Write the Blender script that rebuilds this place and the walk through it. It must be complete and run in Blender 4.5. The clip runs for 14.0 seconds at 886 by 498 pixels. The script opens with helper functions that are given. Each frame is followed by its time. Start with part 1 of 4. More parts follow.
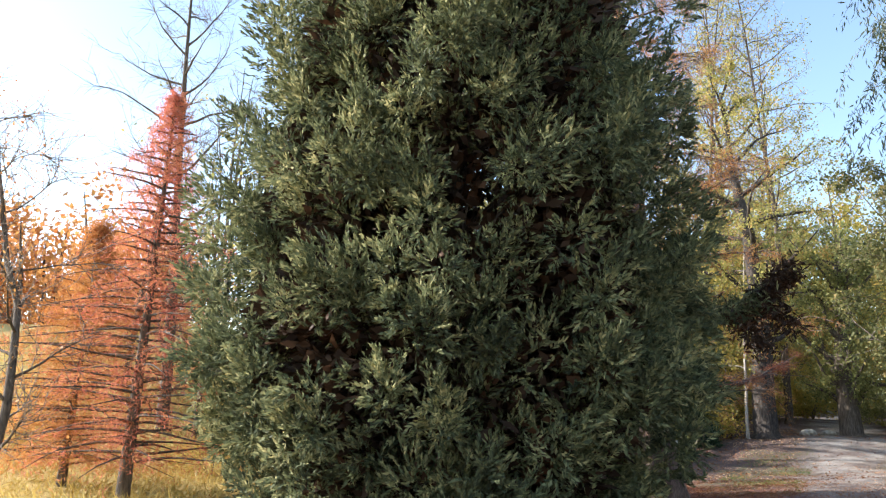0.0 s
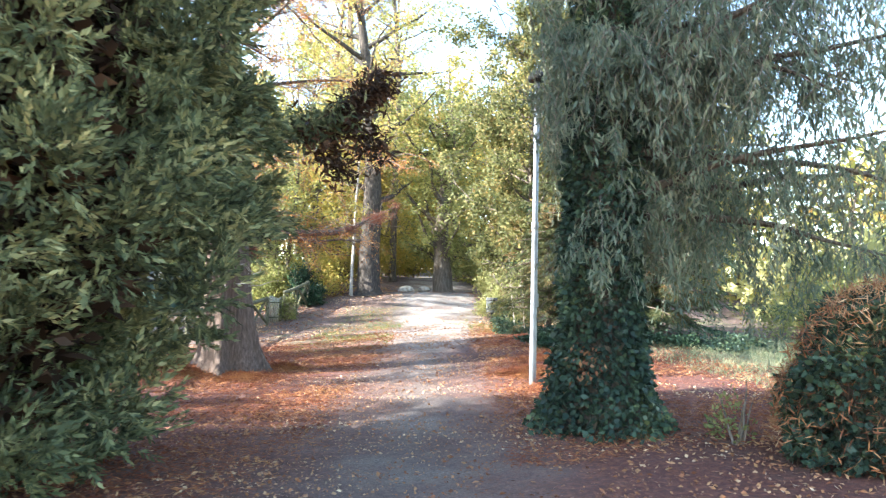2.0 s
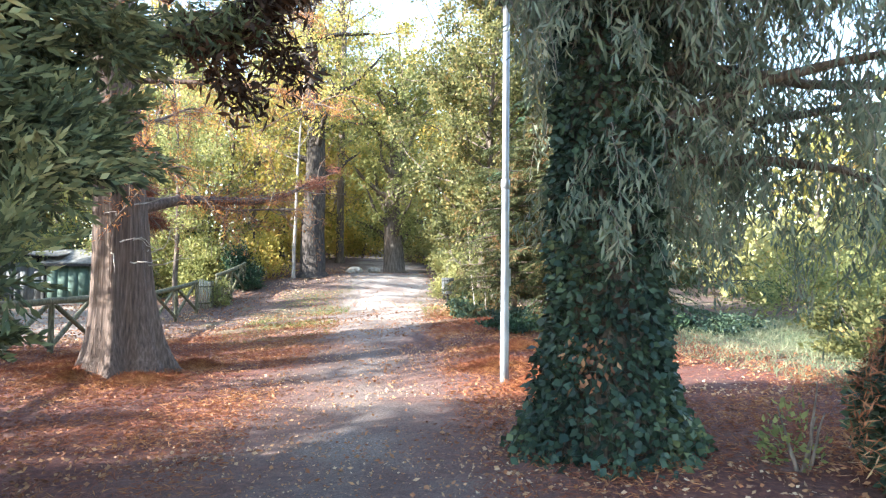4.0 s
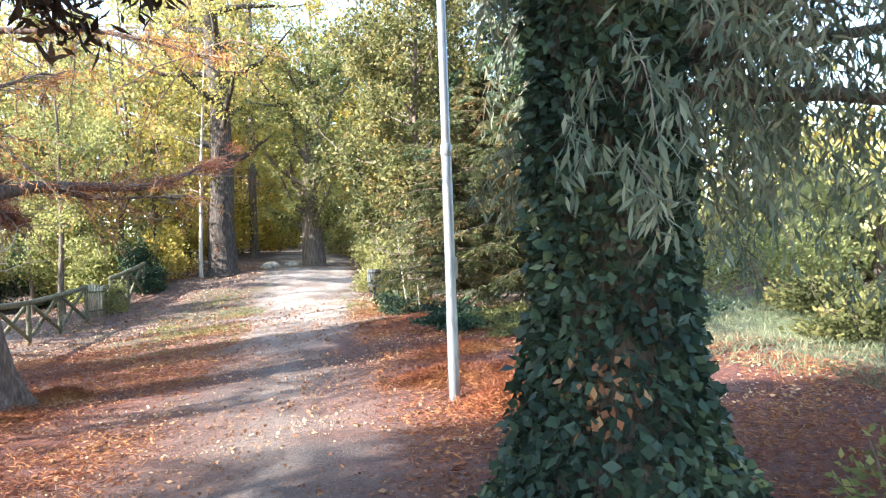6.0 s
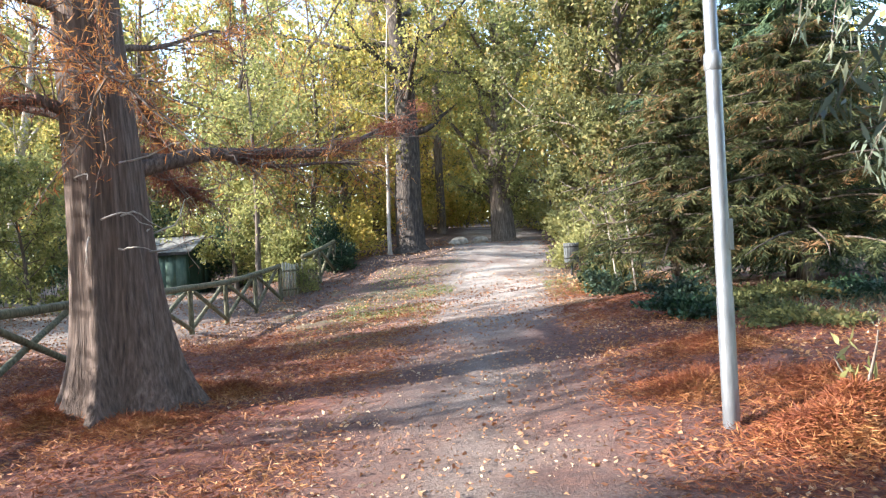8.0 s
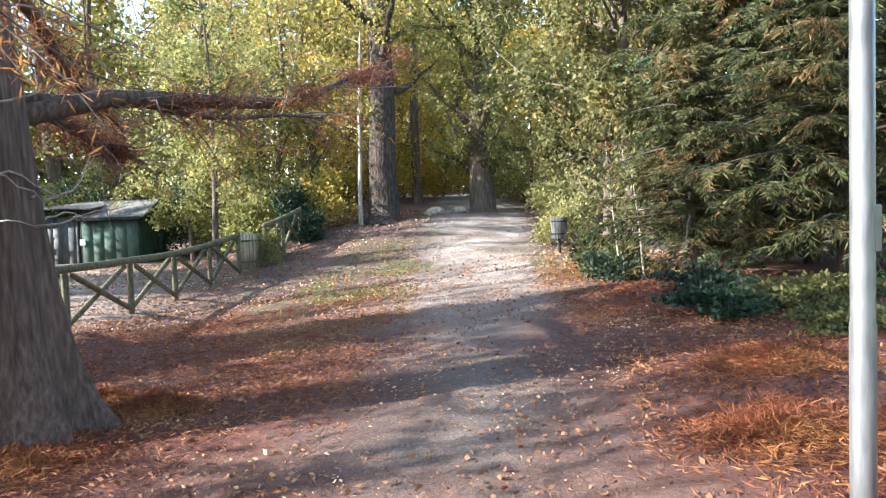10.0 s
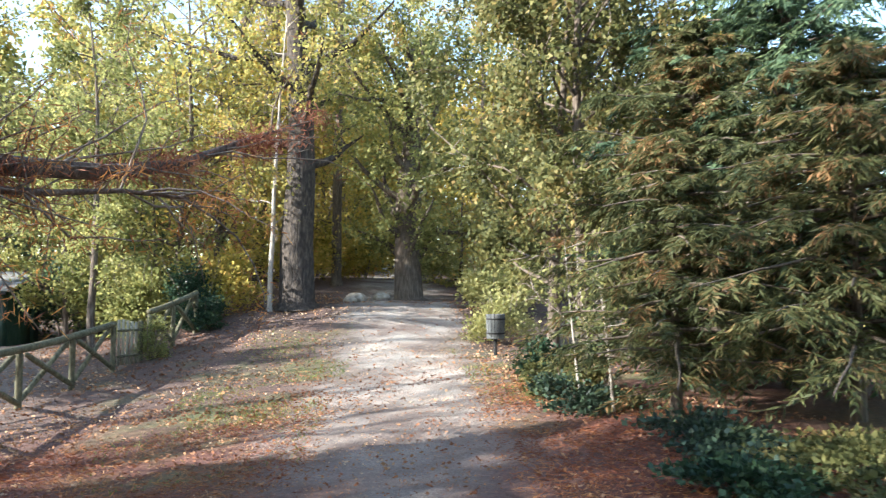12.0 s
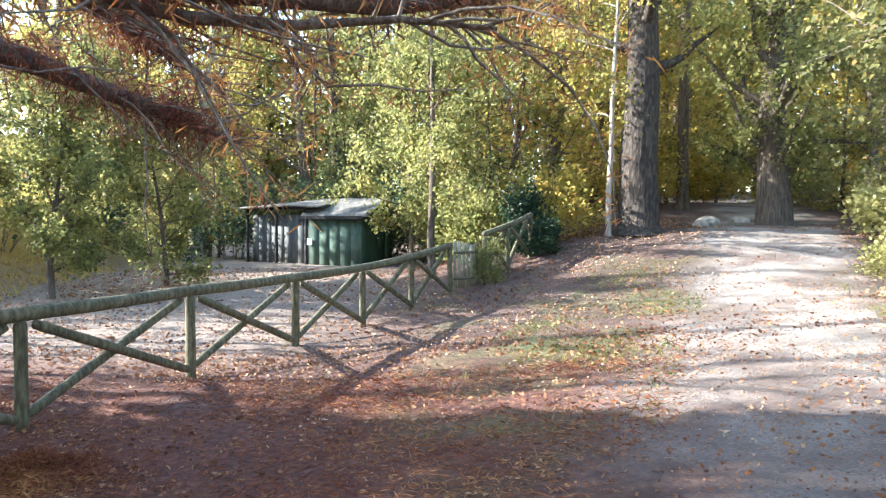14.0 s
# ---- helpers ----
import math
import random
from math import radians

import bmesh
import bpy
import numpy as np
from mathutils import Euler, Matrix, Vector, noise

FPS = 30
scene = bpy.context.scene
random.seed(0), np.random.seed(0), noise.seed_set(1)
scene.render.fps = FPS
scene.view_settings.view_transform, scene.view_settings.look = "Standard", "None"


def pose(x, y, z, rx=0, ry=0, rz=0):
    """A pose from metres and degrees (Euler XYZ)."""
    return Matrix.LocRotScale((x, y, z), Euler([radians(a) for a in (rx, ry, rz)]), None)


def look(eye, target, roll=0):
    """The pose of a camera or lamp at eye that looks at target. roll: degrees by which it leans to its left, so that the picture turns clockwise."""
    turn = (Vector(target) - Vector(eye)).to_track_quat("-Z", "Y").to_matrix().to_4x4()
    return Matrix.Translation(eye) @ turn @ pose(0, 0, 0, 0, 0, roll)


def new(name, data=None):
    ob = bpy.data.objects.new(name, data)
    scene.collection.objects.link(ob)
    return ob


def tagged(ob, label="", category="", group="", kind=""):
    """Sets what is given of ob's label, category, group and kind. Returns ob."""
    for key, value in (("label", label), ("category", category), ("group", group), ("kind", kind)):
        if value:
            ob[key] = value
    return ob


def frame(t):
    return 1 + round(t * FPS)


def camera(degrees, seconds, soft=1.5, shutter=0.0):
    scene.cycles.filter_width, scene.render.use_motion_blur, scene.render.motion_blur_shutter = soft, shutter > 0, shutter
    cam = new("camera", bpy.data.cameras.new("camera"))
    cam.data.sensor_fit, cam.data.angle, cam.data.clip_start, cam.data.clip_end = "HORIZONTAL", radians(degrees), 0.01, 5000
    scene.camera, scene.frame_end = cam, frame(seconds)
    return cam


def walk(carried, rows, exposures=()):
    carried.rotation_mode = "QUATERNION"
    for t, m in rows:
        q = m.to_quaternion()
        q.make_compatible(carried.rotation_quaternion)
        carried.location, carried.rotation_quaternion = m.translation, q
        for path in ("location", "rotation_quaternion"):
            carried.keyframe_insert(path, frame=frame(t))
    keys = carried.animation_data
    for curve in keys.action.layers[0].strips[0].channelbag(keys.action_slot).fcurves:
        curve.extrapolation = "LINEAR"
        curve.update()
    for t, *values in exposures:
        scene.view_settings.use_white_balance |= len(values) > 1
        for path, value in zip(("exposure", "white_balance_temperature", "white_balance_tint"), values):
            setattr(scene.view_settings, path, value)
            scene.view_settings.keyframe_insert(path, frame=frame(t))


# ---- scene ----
cam = camera(63.9, 14.0, soft=1.2, shutter=0.2)
PATH = [
    (0, (0.678, -0.968, 1.847), (0.422, 0.932, 2.309), 2.2),
    (0.5, (0.968, -0.252, 1.759), (0.808, 1.663, 2.2), 2.5),
    (1, (1.438, 0.589, 1.764), (1.615, 2.525, 2.099), 1.4),
    (1.5, (1.837, 1.334, 1.695), (2.309, 3.24, 1.881), 2.7),
    (2, (2.184, 2.119, 1.681), (2.906, 3.949, 1.809), 1.4),
    (2.5, (2.473, 2.725, 1.694), (3.29, 4.516, 1.801), 1.3),
    (3, (2.732, 3.325, 1.61), (3.549, 5.117, 1.708), 2.0),
    (3.2, (2.833, 3.556, 1.588), (3.669, 5.339, 1.685), 1.9),
    (5.3, (3.589, 5.473, 1.668), (4.425, 7.258, 1.725), -1.5),
    (5.5, (3.693, 5.673, 1.657), (4.642, 7.401, 1.712), -1.5),
    (6, (3.93, 6.132, 1.652), (4.963, 7.812, 1.7), -2.0),
    (6.5, (4.038, 6.593, 1.658), (4.942, 8.343, 1.71), -2.5),
    (7, (4.185, 7.031, 1.645), (5.023, 8.816, 1.691), -3.6),
    (7.5, (4.377, 7.57, 1.662), (4.991, 9.444, 1.717), -3.1),
    (8, (4.502, 8.113, 1.63), (5.07, 10.001, 1.632), -3.0),
    (8.2, (4.541, 8.3, 1.619), (5.107, 10.189, 1.604), -2.6),
    (10.3, (5.072, 10.208, 1.779), (5.757, 12.054, 1.667), -1.4),
    (10.5, (5.213, 10.474, 1.795), (6.087, 12.238, 1.677), -0.8),
    (11, (5.419, 10.936, 1.847), (6.426, 12.631, 1.837), -0.2),
    (11.5, (5.553, 11.451, 2.091), (6.475, 13.189, 2.219), 1.9),
    (12, (5.694, 12.05, 2.175), (6.534, 13.83, 2.289), 0.3),
    (12.5, (5.78, 12.559, 2.154), (6.191, 14.485, 2.248), 0.4),
    (13, (5.847, 13.057, 2.063), (6.063, 15.016, 2.125), 0.7),
    (13.5, (5.94, 13.521, 1.962), (6.038, 15.491, 1.947), 0.4),
    (14, (6.03, 14.051, 1.928), (5.987, 16.022, 1.85), 0.2),
]
walk(cam, [(t, look(eye, target, roll)) for t, eye, target, roll in PATH],
     exposures=[(0, 1.4, 6200, 12), (0.5, 1.85, 6200, 11), (1.0, 2.9, 6150, 9), (1.5, 2.95, 6050, 8), (2.0, 2.75, 6000, 7), (2.5, 2.5, 6000, 7), (3.0, 2.65, 6000, 8), (5.5, 2.65, 6050, 10), (6.5, 2.5, 6150, 11), (8.0, 2.2, 6150, 12), (10.5, 2.15, 6100, 10), (11.0, 1.95, 6000, 9), (11.5, 1.95, 6000, 7), (12.0, 2.05, 6100, 8), (12.5, 2.15, 6200, 8), (13.5, 2.45, 6100, 9), (14, 2.5, 6000, 9)])

# ---------------------------------------------------------------- light
SUN_EL, SUN_AZ = radians(24.7), radians(276)      # azimuth clockwise from +y
world = bpy.data.worlds.new("sky")
scene.world = world
world.use_nodes = True
wn = world.node_tree
sky = wn.nodes.new("ShaderNodeTexSky")
sky.sky_type = "NISHITA"
sky.sun_disc = False
sky.sun_elevation, sky.sun_rotation = SUN_EL, SUN_AZ
sky.air_density, sky.dust_density = 1.2, 0.7
wn.links.new(sky.outputs[0], wn.nodes["Background"].inputs[0])
wn.nodes["Background"].inputs[1].default_value = 0.15
sun = new("sun", bpy.data.lights.new("sun", "SUN"))
sun.data.energy, sun.data.angle, sun.data.color = 4.8, radians(0.55), (1.0, 0.94, 0.85)
sun_dir = Vector((math.sin(SUN_AZ) * math.cos(SUN_EL), math.cos(SUN_AZ) * math.cos(SUN_EL), math.sin(SUN_EL)))
sun.matrix_world = look(sun_dir * 40, (0, 0, 0))


# ---------------------------------------------------------------- materials
def base_material(name, rough=0.8, metal=0.0):
    m = bpy.data.materials.new(name)
    m.use_nodes = True
    b = m.node_tree.nodes["Principled BSDF"]
    b.inputs["Roughness"].default_value = rough
    b.inputs["Metallic"].default_value = metal
    return m, m.node_tree, b


def ramp(nt, fac, stops):
    r = nt.nodes.new("ShaderNodeValToRGB")
    el = r.color_ramp.elements
    while len(el) < len(stops):
        el.new(0.5)
    for e, (p, c) in zip(el, stops):
        e.position, e.color = p, (*c, 1)
    nt.links.new(fac, r.inputs[0])
    return r.outputs[0]


def noise_tex(nt, scale, detail=4, coord="Object", stretch=None, rough=0.6):
    tc = nt.nodes.new("ShaderNodeTexCoord")
    n = nt.nodes.new("ShaderNodeTexNoise")
    n.inputs["Scale"].default_value, n.inputs["Detail"].default_value = scale, detail
    n.inputs["Roughness"].default_value = rough
    out = tc.outputs[coord]
    if stretch:
        mp = nt.nodes.new("ShaderNodeMapping")
        mp.inputs["Scale"].default_value = stretch
        nt.links.new(out, mp.inputs[0])
        out = mp.outputs[0]
    nt.links.new(out, n.inputs["Vector"])
    return n.outputs["Fac"]


def mixc(nt, fac, a, b, mode="MIX"):
    m = nt.nodes.new("ShaderNodeMix")
    m.data_type, m.blend_type = "RGBA", mode
    for k, v in ((0, fac), (6, a), (7, b)):
        if hasattr(v, "links"):
            nt.links.new(v, m.inputs[k])
        else:
            m.inputs[k].default_value = (*v, 1) if k else v
    return m.outputs[2]


def bump(nt, b, height, strength=0.5, dist=0.02):
    n = nt.nodes.new("ShaderNodeBump")
    n.inputs["Strength"].default_value, n.inputs["Distance"].default_value = strength, dist
    nt.links.new(height, n.inputs["Height"])
    nt.links.new(n.outputs[0], b.inputs["Normal"])


def leaf_material(name, stops, through_light=0.35, rough=0.55, patch=1.2):
    """Leaves: every leaf has its own shade, patches of the crown differ, and light comes through."""
    m, nt, b = base_material(name, rough)
    geo = nt.nodes.new("ShaderNodeNewGeometry")
    big = noise_tex(nt, patch, 2)
    add = nt.nodes.new("ShaderNodeMath")
    add.operation = "MULTIPLY_ADD"
    nt.links.new(geo.outputs["Random Per Island"], add.inputs[0])
    add.inputs[1].default_value = 0.6
    sub = nt.nodes.new("ShaderNodeMath")
    sub.operation = "MULTIPLY_ADD"
    nt.links.new(big, sub.inputs[0])
    sub.inputs[1].default_value, sub.inputs[2].default_value = 1.7, -0.64
    nt.links.new(sub.outputs[0], add.inputs[2])
    col = ramp(nt, add.outputs[0], stops)
    nt.links.new(col, b.inputs["Base Color"])
    b.inputs["Specular IOR Level"].default_value = 0.18
    tr = nt.nodes.new("ShaderNodeBsdfTranslucent")
    nt.links.new(col, tr.inputs[0])
    mx = nt.nodes.new("ShaderNodeMixShader")
    mx.inputs[0].default_value = through_light
    nt.links.new(b.outputs[0], mx.inputs[1])
    nt.links.new(tr.outputs[0], mx.inputs[2])
    nt.links.new(mx.outputs[0], nt.nodes["Material Output"].inputs[0])
    return m


def bark_material(name, dark, mid, light, stretch=(9, 9, 1.2), strength=0.8, dist=0.03):
    m, nt, b = base_material(name, 0.9)
    f = noise_tex(nt, 3.0, 6, stretch=stretch)
    g = noise_tex(nt, 1.3, 3)
    c1 = ramp(nt, f, [(0.3, dark), (0.5, mid), (0.72, light)])
    c2 = mixc(nt, g, (0.75, 0.75, 0.75), (1.15, 1.1, 1.05))
    nt.links.new(mixc(nt, 1.0, c1, c2, "MULTIPLY"), b.inputs["Base Color"])
    bump(nt, b, f, strength, dist)
    return m


M_CYP = leaf_material("cypress_sprays", [(0.0, (0.05, 0.062, 0.04)), (0.4, (0.115, 0.135, 0.068)), (0.7, (0.225, 0.238, 0.115)), (1.0, (0.46, 0.42, 0.2))], 0.32, 0.7, 1.6)
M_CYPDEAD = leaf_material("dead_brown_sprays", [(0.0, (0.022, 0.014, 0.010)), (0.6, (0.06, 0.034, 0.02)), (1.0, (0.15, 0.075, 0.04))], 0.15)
M_RED = leaf_material("rust_needles", [(0.0, (0.13, 0.045, 0.034)), (0.5, (0.25, 0.095, 0.058)), (1.0, (0.42, 0.2, 0.095))], 0.35)
M_REDTREE = leaf_material("red_needles", [(0.0, (0.45, 0.12, 0.09)), (0.5, (0.62, 0.2, 0.12)), (1.0, (0.72, 0.38, 0.15))], 0.5)
M_ORANGE = leaf_material("orange_needles", [(0.0, (0.45, 0.15, 0.05)), (1.0, (0.7, 0.38, 0.12))], 0.4)
M_IVY = leaf_material("ivy_leaves", [(0.0, (0.018, 0.034, 0.026)), (0.45, (0.042, 0.068, 0.046)), (0.8, (0.075, 0.11, 0.062)), (1.0, (0.18, 0.2, 0.09))], 0.15, 0.36)
M_WILLOW = leaf_material("narrow_grey_green_leaves", [(0.0, (0.075, 0.10, 0.075)), (0.45, (0.15, 0.18, 0.125)), (0.8, (0.24, 0.26, 0.175)), (1.0, (0.33, 0.30, 0.19))], 0.42, 0.42)
M_THUJA = leaf_material("blue_green_sprays", [(0.0, (0.035, 0.062, 0.042)), (0.5, (0.078, 0.125, 0.07)), (1.0, (0.16, 0.21, 0.095))], 0.3)
M_THUJA2 = leaf_material("browning_green_sprays", [(0.0, (0.034, 0.042, 0.02)), (0.45, (0.085, 0.1, 0.04)), (0.7, (0.14, 0.13, 0.052)), (0.87, (0.21, 0.125, 0.058)), (1.0, (0.36, 0.2, 0.09))], 0.35)
M_GREENLEAF = leaf_material("green_leaves", [(0.0, (0.12, 0.14, 0.05)), (0.5, (0.27, 0.285, 0.105)), (1.0, (0.5, 0.45, 0.165))], 0.55)
M_YELLOW = leaf_material("yellow_leaves", [(0.0, (0.22, 0.21, 0.055)), (0.4, (0.41, 0.35, 0.085)), (0.8, (0.58, 0.44, 0.11)), (1.0, (0.58, 0.33, 0.1))], 0.55)
M_OLIVE = leaf_material("olive_autumn_leaves", [(0.0, (0.16, 0.17, 0.055)), (0.4, (0.33, 0.32, 0.095)), (0.7, (0.5, 0.42, 0.13)), (1.0, (0.56, 0.32, 0.11))], 0.55)
M_DEEPOLIVE = leaf_material("deep_olive_leaves", [(0.0, (0.05, 0.058, 0.024)), (0.4, (0.12, 0.128, 0.048)), (0.75, (0.23, 0.215, 0.08)), (1.0, (0.36, 0.25, 0.095))], 0.45)
M_LAUREL = leaf_material("dark_laurel_leaves", [(0.0, (0.013, 0.03, 0.019)), (0.6, (0.03, 0.06, 0.032)), (1.0, (0.075, 0.115, 0.05))], 0.1, 0.4)
M_PALE = leaf_material("pale_bush_leaves", [(0.0, (0.24, 0.25, 0.09)), (1.0, (0.5, 0.46, 0.2))], 0.4)
M_GRASS = leaf_material("grass_blades", [(0.0, (0.07, 0.12, 0.025)), (0.5, (0.16, 0.21, 0.05)), (1.0, (0.38, 0.34, 0.12))], 0.3)
M_MEADOW = leaf_material("meadow_blades", [(0.0, (0.085, 0.115, 0.065)), (0.5, (0.17, 0.2, 0.11)), (1.0, (0.34, 0.32, 0.2))], 0.3)
M_DRYGRASS = leaf_material("dry_grass_blades", [(0.0, (0.35, 0.24, 0.06)), (0.5, (0.55, 0.4, 0.11)), (1.0, (0.62, 0.5, 0.2))], 0.35)
M_FALLEN = leaf_material("fallen_leaves", [(0.0, (0.12, 0.05, 0.03)), (0.4, (0.28, 0.12, 0.06)), (0.75, (0.42, 0.24, 0.12)), (1.0, (0.6, 0.45, 0.3))], 0.1, patch=0.5)
M_LITTER = leaf_material("fallen_needles", [(0.0, (0.11, 0.032, 0.02)), (0.5, (0.25, 0.082, 0.038)), (1.0, (0.5, 0.25, 0.095))], 0.12, patch=0.8)
M_BARK = bark_material("grey_brown_bark", (0.035, 0.026, 0.02), (0.11, 0.085, 0.065), (0.22, 0.18, 0.14))
M_BARK_RED = bark_material("fibrous_redwood_bark", (0.045, 0.03, 0.024), (0.115, 0.08, 0.062), (0.21, 0.155, 0.125), stretch=(11, 11, 0.7), strength=1.0)
M_BARK_DARK = bark_material("dark_furrowed_bark", (0.014, 0.011, 0.009), (0.045, 0.035, 0.028), (0.13, 0.105, 0.085), stretch=(5, 5, 1.5), strength=1.0, dist=0.06)
M_BARK_PALE = bark_material("pale_bark", (0.2, 0.17, 0.14), (0.4, 0.36, 0.31), (0.6, 0.56, 0.5))
M_TWIG = bark_material("twigs", (0.09, 0.065, 0.05), (0.2, 0.16, 0.13), (0.36, 0.31, 0.26))
M_TIMBER = bark_material("weathered_timber", (0.05, 0.047, 0.028), (0.125, 0.118, 0.07), (0.24, 0.225, 0.145), stretch=(8, 8, 2), strength=0.4, dist=0.01)


def ground_material():
    m, nt, b = base_material("ground_soil", 0.95)
    tc = nt.nodes.new("ShaderNodeTexCoord")
    sep = nt.nodes.new("ShaderNodeSeparateXYZ")
    nt.links.new(tc.outputs["Object"], sep.inputs[0])

    def math_(op, a, c, d=None):
        n = nt.nodes.new("ShaderNodeMath")
        n.operation = op
        for k, v in enumerate((a, c, d)):
            if v is None:
                continue
            if hasattr(v, "links"):
                nt.links.new(v, n.inputs[k])
            else:
                n.inputs[k].default_value = v
        return n.outputs[0]

    def band(v, a, c):
        n = nt.nodes.new("ShaderNodeMapRange")
        n.interpolation_type = "SMOOTHSTEP"
        nt.links.new(v, n.inputs[0])
        n.inputs[1].default_value, n.inputs[2].default_value = a, c
        return n.outputs[0]

    wob = noise_tex(nt, 0.8, 5)
    fine = noise_tex(nt, 14, 6, rough=0.7)
    grit = noise_tex(nt, 42, 5, rough=0.8)
    # distance from the track's middle line
    mid = math_("MULTIPLY_ADD", sep.outputs[1], 0.40, 0.95)
    off = math_("ABSOLUTE", math_("SUBTRACT", sep.outputs[0], mid), 0)
    off = math_("ADD", off, math_("MULTIPLY_ADD", wob, 1.6, -0.8))
    off = math_("ADD", off, math_("MULTIPLY_ADD", fine, 0.8, -0.4))
    track = math_("SUBTRACT", 1.0, band(off, 0.75, 2.35))
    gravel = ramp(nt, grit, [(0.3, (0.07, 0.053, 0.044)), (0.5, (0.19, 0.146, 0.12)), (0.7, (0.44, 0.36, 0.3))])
    soil = ramp(nt, fine, [(0.3, (0.055, 0.032, 0.027)), (0.55, (0.12, 0.074, 0.058)), (0.75, (0.24, 0.16, 0.125))])
    needles = ramp(nt, fine, [(0.25, (0.045, 0.015, 0.012)), (0.5, (0.118, 0.038, 0.026)), (0.8, (0.28, 0.115, 0.058))])
    litter = math_("MULTIPLY", band(wob, 0.25, 0.5), math_("SUBTRACT", 1.0, band(sep.outputs[1], 19.0, 26.0)))
    side = mixc(nt, litter, soil, needles)
    # thin lawn further up the track, meadow to the east and north-west
    green = ramp(nt, fine, [(0.3, (0.08, 0.09, 0.035)), (0.55, (0.17, 0.17, 0.07)), (0.8, (0.30, 0.25, 0.13))])
    dry = ramp(nt, fine, [(0.3, (0.3, 0.2, 0.05)), (0.7, (0.6, 0.45, 0.14))])
    lawn = math_("MULTIPLY", band(sep.outputs[1], 17.0, 21.0), math_("SUBTRACT", 1.0, band(sep.outputs[1], 27.0, 31.0)))
    lawn = math_("MULTIPLY", lawn, band(sep.outputs[0], 4.5, 7.0))
    lawn = math_("MULTIPLY", lawn, band(wob, 0.42, 0.75))
    side = mixc(nt, lawn, side, green)
    yard = math_("MULTIPLY", band(sep.outputs[1], 22.0, 25.0), math_("SUBTRACT", 1.0, band(sep.outputs[0], 2.0, 5.5)))
    side = mixc(nt, yard, side, ramp(nt, fine, [(0.3, (0.19, 0.14, 0.11)), (0.7, (0.38, 0.31, 0.25))]))
    east = band(sep.outputs[0], 11.0, 14.0)
    side = mixc(nt, math_("MULTIPLY", east, math_("SUBTRACT", 1.0, band(sep.outputs[1], 14.0, 20.0))), side, green)
    west = math_("SUBTRACT", 1.0, band(sep.outputs[0], -7.0, -4.0))
    side = mixc(nt, west, side, dry)
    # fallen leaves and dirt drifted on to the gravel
    # the gravel further up, pale and dry, brightened in colour for the sun there
    sunlit_dry_gravel = ramp(nt, grit, [(0.3, (0.2, 0.17, 0.145)), (0.5, (0.4, 0.355, 0.305)), (0.7, (0.62, 0.56, 0.49))])
    gravel = mixc(nt, band(sep.outputs[1], 15.0, 22.0), gravel, sunlit_dry_gravel)
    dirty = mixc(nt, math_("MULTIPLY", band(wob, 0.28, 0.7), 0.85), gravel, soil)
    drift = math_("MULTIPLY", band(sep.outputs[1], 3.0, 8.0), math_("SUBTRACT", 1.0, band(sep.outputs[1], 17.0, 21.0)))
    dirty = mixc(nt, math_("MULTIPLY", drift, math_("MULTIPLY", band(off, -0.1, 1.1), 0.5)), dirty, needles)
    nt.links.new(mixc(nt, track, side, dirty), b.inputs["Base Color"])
    bump(nt, b, mixc(nt, 0.4, fine, grit), 1.0, 0.045)
    return m


M_GROUND = ground_material()


# ---------------------------------------------------------------- tools
def mesh_from(name, verts, faces, smooth=False):
    """A mesh from numpy arrays; faces all have the same number of corners."""
    verts, faces = np.asarray(verts, np.float32), np.asarray(faces, np.int32)
    me = bpy.data.meshes.new(name)
    n = faces.shape[1]
    me.vertices.add(len(verts))
    me.vertices.foreach_set("co", verts.ravel())
    me.loops.add(faces.size)
    me.loops.foreach_set("vertex_index", faces.ravel())
    me.polygons.add(len(faces))
    me.polygons.foreach_set("loop_start", np.arange(0, faces.size, n, dtype=np.int32))
    me.polygons.foreach_set("loop_total", np.full(len(faces), n, np.int32))
    if smooth:
        me.polygons.foreach_set("use_smooth", np.ones(len(faces), bool))
    me.update()
    me.validate()
    return me


def part_mesh(name, me, material, parent=None, label=""):
    ob = new(name, me)
    me.materials.append(material)
    if parent:
        ob.parent = parent
    if label:
        ob["label"] = label
    return ob


def part(name, bm, material, parent=None, label="", smooth=False):
    me = bpy.data.meshes.new(name)
    bm.to_mesh(me)
    bm.free()
    if smooth:
        for p in me.polygons:
            p.use_smooth = True
    return part_mesh(name, me, material, parent, label)


def thing(name, place, label, category, group="", kind=""):
    ob = new(name)
    ob.location = place
    return tagged(ob, label, category, group, kind)


def unit(v):
    return v / np.maximum(np.linalg.norm(v, axis=-1, keepdims=True), 1e-6)


def leaves(rng, places, along, length, width, fold=0.25, jitter=0.5, droop=0.0, vary=0.35):
    """Leaf blades (kite-shaped, folded on the midrib): one at each place, pointing along."""
    n = len(places)
    d = unit(unit(along) + rng.normal(0, jitter, (n, 3)) + np.array([0, 0, -droop]))
    side = unit(np.cross(d, rng.normal(0, 1, (n, 3))))
    up = np.cross(side, d)
    ln = (length * (1 + rng.uniform(-vary, vary, n)))[:, None]
    wd = (width * (1 + rng.uniform(-vary, vary, n)))[:, None]
    v = np.stack([places, places + d * ln * 0.45 + side * wd * 0.5 + up * wd * fold,
                  places + d * ln, places + d * ln * 0.45 - side * wd * 0.5 + up * wd * fold], 1).reshape(-1, 3)
    f = np.arange(4 * n).reshape(n, 4)
    return v, f


